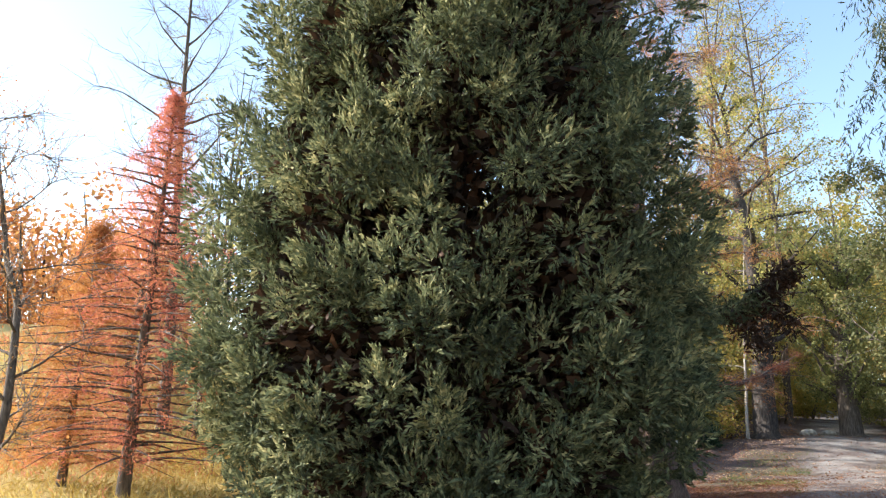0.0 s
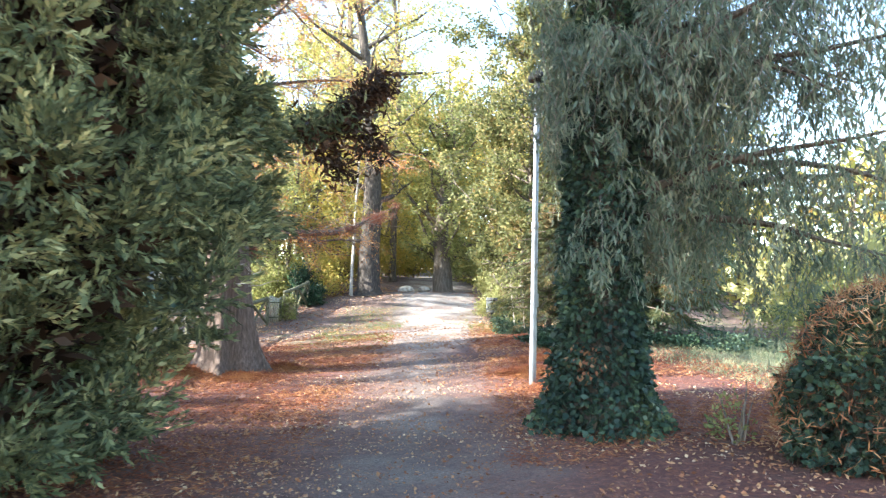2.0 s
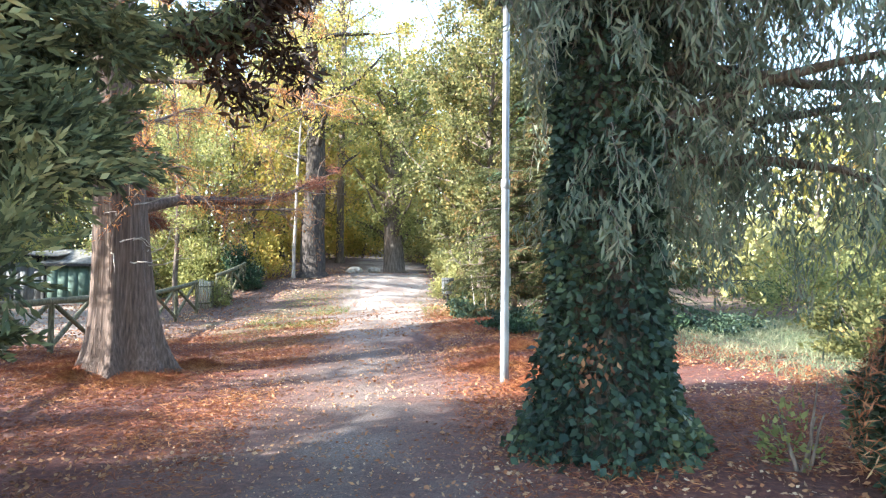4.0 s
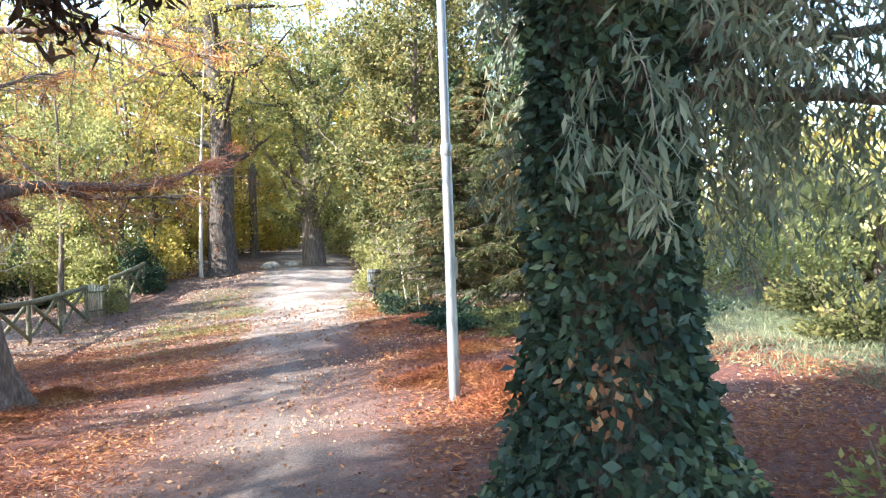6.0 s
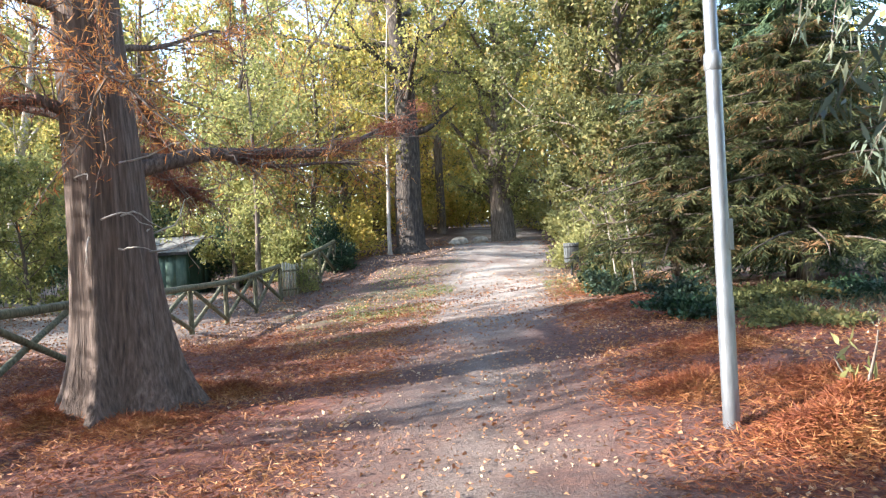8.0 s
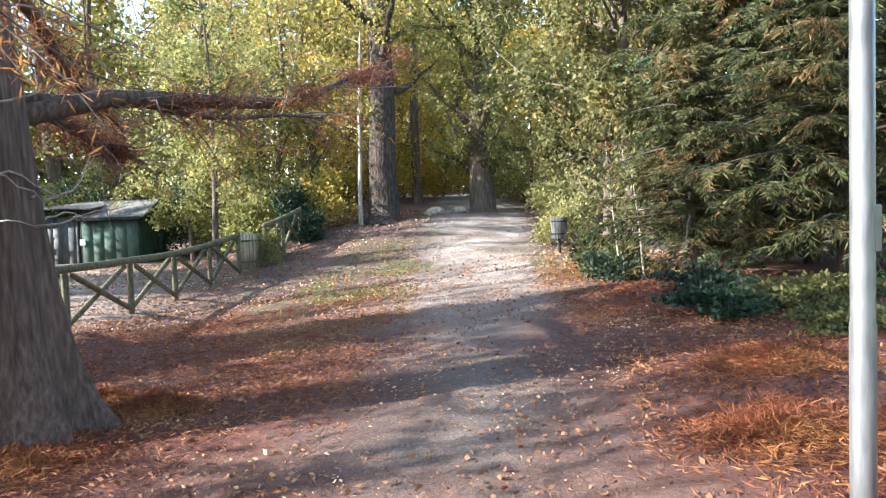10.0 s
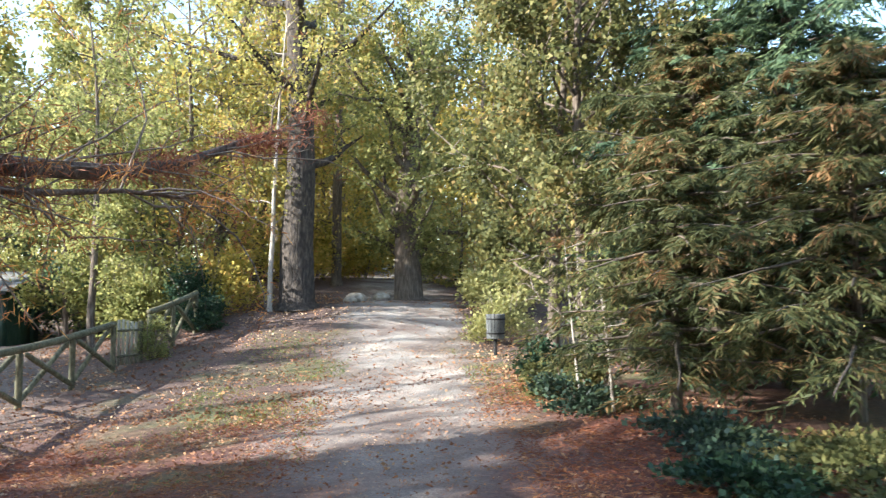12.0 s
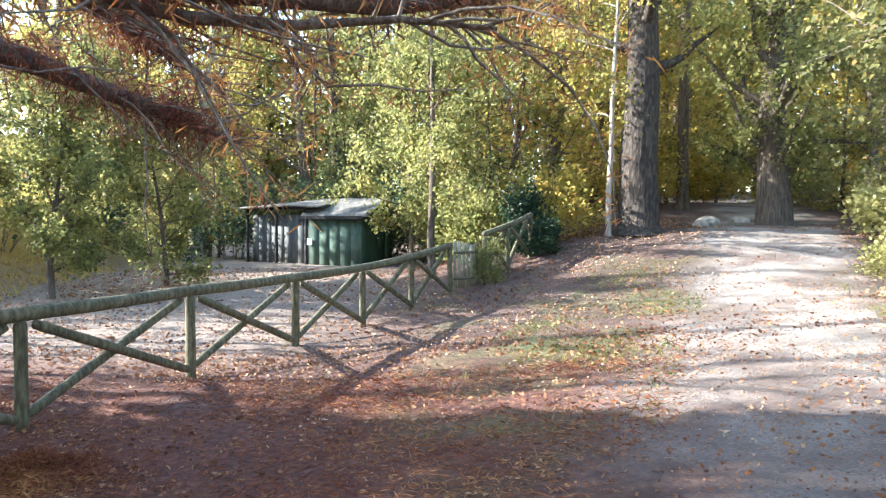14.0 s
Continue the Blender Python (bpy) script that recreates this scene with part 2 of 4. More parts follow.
def tubes(lines, sides=6):
    """Tapered tubes along polylines: (points, radii) each."""
    vs, fs, k = [], [], 0
    ang = np.linspace(0, 2 * np.pi, sides, endpoint=False)
    for pts, rad in lines:
        pts, rad = np.asarray(pts, float), np.asarray(rad, float)
        t = unit(np.gradient(pts, axis=0))
        ref = np.array([0.0, 0, 1]) if abs(t[0][2]) < 0.9 else np.array([1.0, 0, 0])
        a = unit(np.cross(t, ref))
        b2 = np.cross(t, a)
        ring = pts[:, None] + rad[:, None, None] * (np.cos(ang)[None, :, None] * a[:, None] + np.sin(ang)[None, :, None] * b2[:, None])
        m = len(pts)
        vs.append(ring.reshape(-1, 3))
        i, j = np.meshgrid(np.arange(m - 1), np.arange(sides), indexing="ij")
        j2 = (j + 1) % sides
        fs.append(np.stack([k + i * sides + j, k + i * sides + j2, k + (i + 1) * sides + j2, k + (i + 1) * sides + j], -1).reshape(-1, 4))
        k += m * sides
    return np.concatenate(vs), np.concatenate(fs)


def wander(rng, start, way, length, steps=7, wobble=0.15, lift=0.0):
    """A wandering line from start, bending up (lift > 0) or down."""
    p, d, out = np.array(start, float), unit(np.array(way, float)), []
    for _ in range(steps + 1):
        out.append(p.copy())
        d = unit(d + rng.normal(0, wobble, 3) + np.array([0, 0, lift / steps]))
        p = p + d * length / steps
    return np.array(out)


def smooth01(a, b, v):
    t = np.clip((v - a) / (b - a), 0, 1)
    return t * t * (3 - 2 * t)


def ground_z(x, y):
    """The lie of the land: falls to the west, rises past the track's bend, a hill in the north-west."""
    x, y = np.asarray(x, float), np.asarray(y, float)
    z = 0.08 * (np.clip(x, 4.2, 12) - 3.2) * (0.45 + 0.55 * smooth01(8.5, 16.5, y))
    z = z + 0.9 * smooth01(32.5, 42, y) * smooth01(7, 11, x)
    z = z + smooth01(26, 33, y) * 1.08 * (0.32 + 0.68 * smooth01(4, 10, x))
    z = z + 5.5 * smooth01(-4, -16, x) * smooth01(12, 34, y)
    z = z + 2.0 * smooth01(40, 80, y)
    for cx, cy, r, h in MOUNDS:
        z = z + h * np.exp(-((x - cx) ** 2 + (y - cy) ** 2) / (r * r))
    return z


MOUNDS = [(8.7, 12.2, 0.7, 0.10), (3.55, 16.1, 1.2, 0.10), (6.9, 9.0, 1.0, 0.08), (9.2, 13.6, 0.9, 0.08), (11.3, 17.5, 1.8, 0.12)]


def gz(x, y):
    return float(ground_z(x, y))


# ---------------------------------------------------------------- ground
def spread_axis(a, b, step, far):
    mid = np.arange(a, b + step, step)
    grow = np.cumsum(step * 1.35 ** np.arange(1, 40))
    grow = grow[grow < far]
    return np.concatenate([(mid[0] - grow)[::-1], mid, mid[-1] + grow])


def build_ground():
    rng = np.random.default_rng(3)
    xs, ys = spread_axis(-4, 16, 0.13, 900), spread_axis(1, 34, 0.13, 900)
    gx, gy = np.meshgrid(xs, ys)
    z = ground_z(gx, gy)
    rough = sum(a * np.sin(gx * fx + p) * np.sin(gy * fy + q) for a, fx, fy, p, q in
                ((0.02, 1.3, 1.7, 0.3, 1.0), (0.012, 3.1, 2.3, 1.2, 0.1), (0.008, 5.3, 6.1, 2.0, 0.7)))
    near = (np.abs(gx - 6) < 14) & (np.abs(gy - 17) < 20)
    z = z + np.where(near, rough + rng.normal(0, 0.006, z.shape), 0)
    v = np.stack([gx, gy, z], -1).reshape(-1, 3)
    n, m = gx.shape
    i, j = np.meshgrid(np.arange(n - 1), np.arange(m - 1), indexing="ij")
    k = i * m + j
    f = np.stack([k, k + 1, k + m + 1, k + m], -1).reshape(-1, 4)
    ob = part_mesh("ground", mesh_from("ground", v, f, True), M_GROUND)
    return tagged(ob, "gravel track through needle litter, thin grass and dirt", "ground", kind="structure")


build_ground()


# ---------------------------------------------------------------- trees
def crown_part(parent, v, f, material, name="crown", label=""):
    o = np.array(parent.location)
    return tagged(part_mesh(name, mesh_from(name, v - o, f), material, parent, label), kind="stuff")


def limb_part(parent, lines, material, name="limb", sides=5, each=False):
    """Branches: each a part of its own, or the countless thin ones joined."""
    if each or len(lines) == 1:
        for line in lines:
            v, f = tubes([line], sides)
            part_mesh(name, mesh_from(name, v - np.array(parent.location), f, True), material, parent)
        return None
    v, f = tubes(lines, sides)
    ob = part_mesh(name, mesh_from(name, v - np.array(parent.location), f, True), material, parent)
    return tagged(ob, kind="stuff")


def plumes(rng, cen, out, size, sprays, leaflets, leaf=(0.085, 0.03)):
    """Plumes of feathered sprays: each spray a short axis with leaflets to both sides."""
    n = len(cen)
    c, d, sz = np.repeat(cen, sprays, 0), np.repeat(out, sprays, 0), np.repeat(size, sprays)[:, None]
    rel = unit(rng.normal(0, 1, (n * sprays, 3))) * rng.random((n * sprays, 1)) ** 0.45
    along = (rel * d).sum(1, keepdims=True)
    rel = (rel - d * along) * 0.5 * (1.05 - 0.55 * along) + d * along
    base = c + rel * sz * 0.8
    axis = unit(d * 0.55 + unit(rel) * 0.9 + rng.normal(0, 0.3, base.shape))
    side = unit(np.cross(axis, rng.normal(0, 1, base.shape)))
    ln = rng.uniform(0.10, 0.2, (len(base), 1)) * (0.6 + 0.6 * sz)
    q = (np.arange(leaflets) / (leaflets - 1))[None, :, None]
    sg = np.where(np.arange(leaflets) % 2, 1.0, -1.0)[None, :, None]
    pl = (base[:, None] + axis[:, None] * ln[:, None] * q).reshape(-1, 3)
    al = (axis[:, None] + side[:, None] * sg * 0.75 * (1 - 0.8 * q)).reshape(-1, 3)
    return leaves(rng, pl, al, leaf[0], leaf[1], jitter=0.16)


def cypress_tree(x, y):
    """A dense cypress: several hundred upward-reaching lobes of scale-leaf sprays round a hidden trunk."""
    rng = np.random.default_rng(11)
    z0 = gz(x, y)
    tree = thing("cypress_tree", (x, y, z0), "dense dark green cypress with foliage down to the ground", "tree")
    height = 12.0
    limb_part(tree, [(np.array([[x, y, z0 - 0.1], [x + 0.05, y, z0 + 4], [x, y + 0.05, z0 + 8], [x, y, z0 + 11.6]]), [0.42, 0.3, 0.18, 0.03])], M_BARK, "trunk", 10)

    def radius(h, th):
        prof = np.interp(h, [0.0, 0.5, 1.5, 2.3, 3.0, 5.5, 7.5, 9.5, 11.0, 12.0], [2.4, 2.75, 3.2, 3.5, 3.65, 3.6, 3.3, 2.3, 1.2, 0.2])
        return prof * (1 + 0.05 * np.sin(3 * th + h) + 0.05 * np.sin(7 * th - 2 * h)) * np.where(np.cos(th) < 0, 0.93, 1.0)

    # plumes that reach up and out, some proud of the crown and some sunk in it
    n = 1040
    h = 0.2 + (height - 0.4) * rng.random(n) ** 1.2
    th = rng.uniform(0, 2 * np.pi, n)
    proud = rng.random(n) < 0.38
    rr = radius(h, th) - np.where(proud, 0.05 + 0.25 * rng.random(n), 0.55 + 0.6 * rng.random(n))
    cen = np.stack([x + rr * np.cos(th), y + 0.7 * rr * np.sin(th), z0 + h], -1)
    out = unit(np.stack([np.cos(th), np.sin(th), rng.uniform(0.3, 1.5, n)], -1) + rng.normal(0, 0.25, (n, 3)))
    size = np.where(proud, rng.uniform(0.4, 0.75, n), rng.uniform(0.5, 0.9, n))
    # ragged boughs on the track side, hanging over the grass
    m = 34
    k = rng.random(m)
    low = np.stack([x + 2.7 + 1.25 * k, y + 0.5 + 0.7 * k + rng.normal(0, 0.35, m), z0 + 2.15 + 1.7 * rng.random(m) + 0.25 * k], -1)
    cen, size = np.concatenate([cen, low]), np.concatenate([size, rng.uniform(0.3, 0.55, m)])
    out = np.concatenate([out, unit(np.array([1.0, 0.1, -0.1]) + rng.normal(0, 0.4, (m, 3)))])
    v, f = plumes(rng, cen, out, size, 50, 9)
    crown_part(tree, v, f, M_CYP)
    # brown dead twigs between the lobes, a dark filler added to block light
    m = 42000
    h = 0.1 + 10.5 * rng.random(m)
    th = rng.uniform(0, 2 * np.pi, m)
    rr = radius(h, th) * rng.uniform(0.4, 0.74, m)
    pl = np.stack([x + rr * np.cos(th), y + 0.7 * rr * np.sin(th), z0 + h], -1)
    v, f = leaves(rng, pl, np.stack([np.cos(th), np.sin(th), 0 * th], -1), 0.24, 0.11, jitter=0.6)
    crown_part(tree, v, f, M_CYPDEAD, "dead_inner_filler", "brown dead inner twigs, dark filler that blocks light")
    # inner boughs
    lines = []
    for k in range(130):
        a, hh = rng.uniform(0, 2 * np.pi), rng.uniform(0.4, 8.5)
        lines.append((wander(rng, (x, y, z0 + hh), (math.cos(a), 0.7 * math.sin(a), 0.45), radius(hh, a) * 0.7, 4, 0.1, 0.3), np.linspace(0.05, 0.012, 5)))
    limb_part(tree, lines, M_BARK, "boughwork", 4)
    # the low bough that sticks out over the track side, brown and bare-edged
    tip = np.array([4.15, 10.75, 3.85])
    bough = np.array([[x + 1.7, y + 0.1, 2.4], [2.5, 10.3, 3.25], [3.2, 10.6, 3.55], [3.75, 10.72, 3.7], tip, (4.7, 10.75, 4.4)])
    limb_part(tree, [(bough, [0.07, 0.055, 0.045, 0.04, 0.03, 0.01]), (np.array([bough[3], bough[3] + (0.35, 0.05, -0.15), bough[3] + (0.5, 0.1, -0.5)]), [0.03, 0.02, 0.01]),
                     (np.array([bough[4], tip + (0.35, 0, -0.1), tip + (0.55, 0.05, -0.35)]), [0.025, 0.015, 0.008])], M_BARK, "low_bough", 5, True)
    base = np.concatenate([np.linspace(bough[i], bough[i + 1], 7) for i in range(1, 5)] + [np.linspace(bough[3], bough[3] + (0.5, 0.1, -0.5), 7), np.linspace(bough[4], bough[5], 9), np.linspace(tip, tip + (0.55, 0.05, -0.35), 6)])
    pl = np.repeat(base, 75, 0) + rng.normal(0, 0.10, (len(base) * 75, 3))
    v, f = leaves(rng, pl, rng.normal(0, 1, pl.shape) + (0.3, 0, -0.3), 0.14, 0.035, jitter=0.3)
    k = int(len(v) / 4 * 0.45)
    crown_part(tree, v[:4 * k], f[:k], M_CYP, "low_bough_foliage")
    crown_part(tree, v[4 * k:], f[k:] - 4 * k, M_CYPDEAD, "dead_foliage", "reddish brown dead sprays")
    return tree


def fluted_trunk(parent, x, y, z0, heights, radii, lean, flutes, depth, material):
    """A trunk with buttresses that fade upwards."""
    sides = 48
    th = np.linspace(0, 2 * np.pi, sides, endpoint=False)
    vs = []
    for h, r in zip(heights, radii):
        k = depth * math.exp(-h / 1.7)
        wave = 1 + k * (0.6 * np.cos(flutes * th + 0.6) + 0.4 * np.cos((flutes + 4) * th + 2.1)) + 0.02 * np.cos(17 * th + h)
        vs.append(np.stack([x + lean[0] * h + r * wave * np.cos(th), y + lean[1] * h + r * wave * np.sin(th), np.full(sides, z0 + h)], -1))
    v = np.concatenate(vs) - np.array(parent.location)
    n = len(heights)
    i, j = np.meshgrid(np.arange(n - 1), np.arange(sides), indexing="ij")
    j2 = (j + 1) % sides
    f = np.stack([i * sides + j, i * sides + j2, (i + 1) * sides + j2, (i + 1) * sides + j], -1).reshape(-1, 4)
    return part_mesh("trunk", mesh_from("trunk", v, f, True), material, parent)


def needle_tufts(rng, lines, count, spread, length, width, hang=0.5, first=0.35):
    """Sprays of needles hung along the outer part of twigs."""
    pts = []
    for p, _ in lines:
        m = len(p)
        a = rng.uniform(first * (m - 1), m - 1.001, count)
        i = a.astype(int)
        pts.append(p[i] + (p[i + 1] - p[i]) * (a - i)[:, None])
    pts = np.concatenate(pts)
    pts = pts + rng.normal(0, spread, pts.shape)
    return leaves(rng, pts, rng.normal(0, 1, pts.shape) + (0, 0, -hang), length, width, jitter=0.2)


def redwood_tree(x, y):
    rng = np.random.default_rng(21)
    z0 = gz(x, y) - 0.08
    tree = thing("redwood_tree", (x, y, z0), "tall swamp cypress, buttressed trunk, bare limbs with rust-red needles", "tree")
    hs = np.array([0, 0.12, 0.3, 0.55, 0.85, 1.2, 1.7, 2.3, 3.2, 4.5, 6.5, 9, 12, 15, 17])
    rs = np.array([0.74, 0.66, 0.58, 0.51, 0.46, 0.425, 0.395, 0.375, 0.35, 0.32, 0.27, 0.21, 0.14, 0.07, 0.03])
    fluted_trunk(tree, x, y, z0, hs, rs, (-0.055, 0.0), 7, 0.24, M_BARK_RED)
    at = lambda h: np.array([x - 0.055 * h, y, z0 + h])
    main = []
    # the long limb over the track side, and the two behind it that droop towards the yard
    main.append((np.array([at(2.45), (4.2, 16.6, 2.85), (4.94, 17.06, 2.92), (5.66, 17.6, 3.0), (6.19, 17.95, 3.15), (6.8, 18.4, 3.5), (7.5, 18.9, 3.85)]), [0.10, 0.085, 0.072, 0.06, 0.045, 0.022, 0.008]))
    main.append((np.array([at(2.55), (3.62, 17.5, 2.82), (3.75, 18.6, 2.76), (4.0, 19.3, 2.66), (4.3, 19.9, 2.54)]), [0.08, 0.07, 0.06, 0.045, 0.015]))
    main.append((np.array([at(4.0), (3.55, 17.4, 3.72), (3.63, 18.5, 3.36), (3.85, 19.4, 3.18), (4.0, 20.2, 3.02)]), [0.085, 0.07, 0.06, 0.045, 0.015]))
    main.append((np.array([at(3.0), (2.8, 15.9, 3.3), (2.0, 16.3, 3.4), (1.2, 16.5, 3.2)]), [0.07, 0.06, 0.045, 0.02]))
    for k in range(46):
        h = 2.6 + 13.5 * (k / 46) ** 0.9
        a = k * 2.4 + rng.uniform(-0.4, 0.4)
        ln = np.interp(h, [2.6, 5, 9, 17], [3.4, 3.8, 3.0, 0.8]) * rng.uniform(0.7, 1.1)
        main.append((wander(rng, at(h), (math.cos(a), math.sin(a), 0.25), ln, 7, 0.12, -0.35), np.linspace(0.05, 0.01, 8) * np.interp(h, [2, 17], [1.1, 0.5])))
    twigs = []
    for p, r in main:
        m = len(p)
        for _ in range(32):
            a = rng.uniform(0.2 * (m - 1), m - 1.01)
            i = int(a)
            s = p[i] + (p[i + 1] - p[i]) * (a - i)
            d = unit(p[i + 1] - p[i]) + rng.normal(0, 0.7, 3) * (1, 1, 0.5)
            twigs.append((wander(rng, s, d, rng.uniform(0.4, 1.4), 5, 0.25, -0.25), np.linspace(0.010, 0.003, 6)))
    limb_part(tree, main, M_BARK_RED, "limb", 7, True)
    limb_part(tree, twigs, M_TWIG, "twigwork", 4)
    v, f = needle_tufts(rng, twigs, 22, 0.03, 0.09, 0.008)
    crown_part(tree, v, f, M_RED, "needle_foliage", "rust-red hanging needle sprays")
    v, f = needle_tufts(rng, twigs[128:], 40, 0.05, 0.09, 0.009)
    crown_part(tree, v, f, M_ORANGE, "fading_foliage", "pale orange fading needles")
    dead = []
    for k in range(14):
        h, a = rng.uniform(1.5, 4.0), rng.uniform(-2.6, 0.3)
        r0 = np.interp(h, hs, rs)
        st = at(h) + np.array([r0 * math.cos(a), r0 * math.sin(a), 0])
        dead.append((wander(rng, st, (math.cos(a + 0.8), math.sin(a + 0.8), 0.5), rng.uniform(0.4, 0.9), 6, 0.35, -0.3), np.linspace(0.011, 0.003, 7)))
    limb_part(tree, dead, M_BARK_PALE, "dead_twig", 4, True)
    spots = []
    for p, r in main[:4]:
        for _ in range(17):
            a = rng.uniform(0.3 * (len(p) - 1), len(p) - 1.01)
            spots.append(p[int(a)] + (p[int(a) + 1] - p[int(a)]) * (a - int(a)) + rng.normal(0, 0.05, 3))
    pl = np.repeat(np.array(spots), 150, 0) + rng.normal(0, 1, (len(spots) * 150, 3)) * (0.12, 0.12, 0.06)
    v, f = leaves(rng, pl, rng.normal(0, 1, pl.shape) + (0, 0, -0.8), 0.09, 0.010, jitter=0.2)
    crown_part(tree, v, f, M_RED, "limb_foliage", "rust-red needles caught along the limbs")
    return tree


def ivy_tree(x, y):
    """A leaning-leafed tree wrapped in ivy, with curtains of narrow hanging leaves."""
    rng = np.random.default_rng(31)
    z0 = gz(x, y) - 0.05
    tree = thing("ivy_clad_tree", (x, y, z0), "broad tree trunk wrapped in dark ivy under hanging narrow leaves", "tree")
    hs = np.array([0, 0.2, 0.5, 1, 2, 3, 4.5, 6, 8, 10.5])
    rs = np.array([0.50, 0.45, 0.40, 0.36, 0.33, 0.32, 0.29, 0.25, 0.16, 0.05])
    fluted_trunk(tree, x, y, z0, hs, rs, (0.01, 0.01), 6, 0.08, M_BARK)
    # ivy
    n = 21000
    h = 6.5 * rng.random(n) ** 1.2
    th = rng.uniform(0, 2 * np.pi, n)
    lump = 0.10 + 0.07 * np.sin(4 * th + 2.1 * h) * np.sin(2.7 * h + th) + 0.26 * np.exp(-h / 0.5)
    rr = np.interp(h, hs, rs) + lump * rng.uniform(0.2, 1.15, n)
    pl = np.stack([x + rr * np.cos(th), y + rr * np.sin(th), z0 + h], -1)
    al = np.stack([np.cos(th), np.sin(th), np.full(n, -0.9)], -1)
    v, f = leaves(rng, pl, al, 0.075, 0.062, fold=0.14, jitter=0.65, vary=0.5)
    crown_part(tree, v, f, M_IVY, "ivy", "dark glossy ivy leaves")
    # withered leaves in one patch, their brighter colour standing for sun on the ivy
    k = (((h - 0.8) / 0.28) ** 2 + ((th - 3.75) / 0.55) ** 2 < rng.random(n)) & (rng.random(n) < 0.45)
    v, f = leaves(rng, pl[k] + np.stack([np.cos(th[k]), np.sin(th[k]), 0 * th[k]], -1) * 0.04, al[k], 0.07, 0.045, jitter=0.6)
    crown_part(tree, v, f, M_FALLEN, "sunlit_dead_ivy", "withered reddish ivy leaves, brighter for a sunlit patch")
    # limbs and hanging leaf curtains
    main = []
    for k in range(30):
        hh = rng.uniform(3.4, 9.5)
        a = k * 2.4 + rng.uniform(-0.3, 0.3)
        ln = rng.uniform(1.8, 3.8) * np.interp(hh, [3, 10], [1, 0.6]) * (0.75 + 0.25 * math.cos(a))
        main.append((wander(rng, (x, y, z0 + hh), (math.cos(a), math.sin(a), 0.5), ln, 6, 0.15, -0.5), np.linspace(0.06, 0.012, 7)))
    # the low spreading limbs to the east
    for a, hh, ln in ((0.3, 2.5, 3.2), (-0.3, 2.4, 3.6), (0.0, 2.7, 4.2), (-0.6, 2.6, 3.2), (0.6, 2.7, 3.0), (0.15, 2.9, 4.8), (0.35, 3.0, 3.6), (-0.15, 3.2, 4.2), (0.1, 4.2, 4.5), (-0.5, 3.6, 3.4), (0.7, 3.9, 3.2), (-0.9, 4.4, 2.6), (0.0, 5.2, 4.4), (0.25, 3.5, 2.6), (-0.35, 4.0, 3.8), (0.5, 4.6, 4.0), (-0.7, 5.0, 3.9), (0.2, 6.0, 4.6), (-0.2, 6.4, 4.4), (0.9, 5.5, 3.4), (1.3, 4.5, 2.6), (-1.3, 4.6, 2.4), (-0.4, 5.6, 4.6), (0.35, 6.8, 4.2)):
        main.append((wander(rng, (x, y, z0 + hh), (math.cos(a), math.sin(a), 0.35), ln, 7, 0.12, -0.45), np.linspace(0.07, 0.012, 8)))
    hangs = []
    for p, r in main:
        m = len(p)
        for _ in range(29):
            a = rng.uniform(0.2 * (m - 1), m - 1.01)
            i = int(a)
            s = p[i] + (p[i + 1] - p[i]) * (a - i)
            d = np.append(rng.normal(0, 0.7, 2), -0.2)
            hangs.append((wander(rng, s, d, rng.uniform(0.6, 2.0), 6, 0.12, -1.8), np.linspace(0.006, 0.002, 7)))
    for _ in range(110):
        a, hh, q = rng.uniform(0, 2 * np.pi), rng.uniform(1.9, 5.5), rng.uniform(0.4, 0.75)
        hangs.append((wander(rng, (x + q * math.cos(a), y + q * math.sin(a), z0 + hh), (math.cos(a), math.sin(a), 0.1), rng.uniform(0.4, 0.95), 6, 0.12, -1.8), np.linspace(0.006, 0.002, 7)))
    # nothing hangs on the side towards the lamp post
    clear = lambda p: (p[-1][0] > x - 0.85 + 0.55 * (p[-1][1] - y) and p[-1][0] > x - 1.3) or p[-1][2] > z0 + 5.2
    hangs = [line for line in hangs if clear(line[0])]
    main = [line for line in main if clear(line[0])]
    limb_part(tree, main, M_BARK, "limb", 6, True)
    limb_part(tree, hangs, M_TWIG, "hanging_twigwork", 3)
    v, f = needle_tufts(rng, hangs, 52, 0.05, 0.125, 0.024, hang=2.3, first=0.05)
    crown_part(tree, v, f, M_WILLOW, "crown", "curtains of narrow grey-green leaves")
    return tree


def fronds(rng, lines, count, length, width, droop=0.35):
    """Flat feathered fronds: leaflets to both sides of each twig, drooping a little."""
    p = np.stack([q for q, _ in lines])
    n, m, _ = p.shape
    a = np.linspace(0.05, m - 1.02, count)
    i = a.astype(int)
    w = (a - i)[None, :, None]
    seg = p[:, i + 1] - p[:, i]
    pts = p[:, i] + seg * w
    t = unit(seg)
    side = unit(np.cross(t, np.array([0, 0, 1.0]) + rng.normal(0, 0.25, (n, 1, 3))))
    sg = np.where(np.arange(count) % 2, 1.0, -1.0)[None, :, None]
    al = t * 0.8 + side * sg * 0.8 + np.array([0, 0, -droop])
    pts = pts + rng.normal(0, 0.012, pts.shape)
    return leaves(rng, pts.reshape(-1, 3), al.reshape(-1, 3), length, width, jitter=0.22)


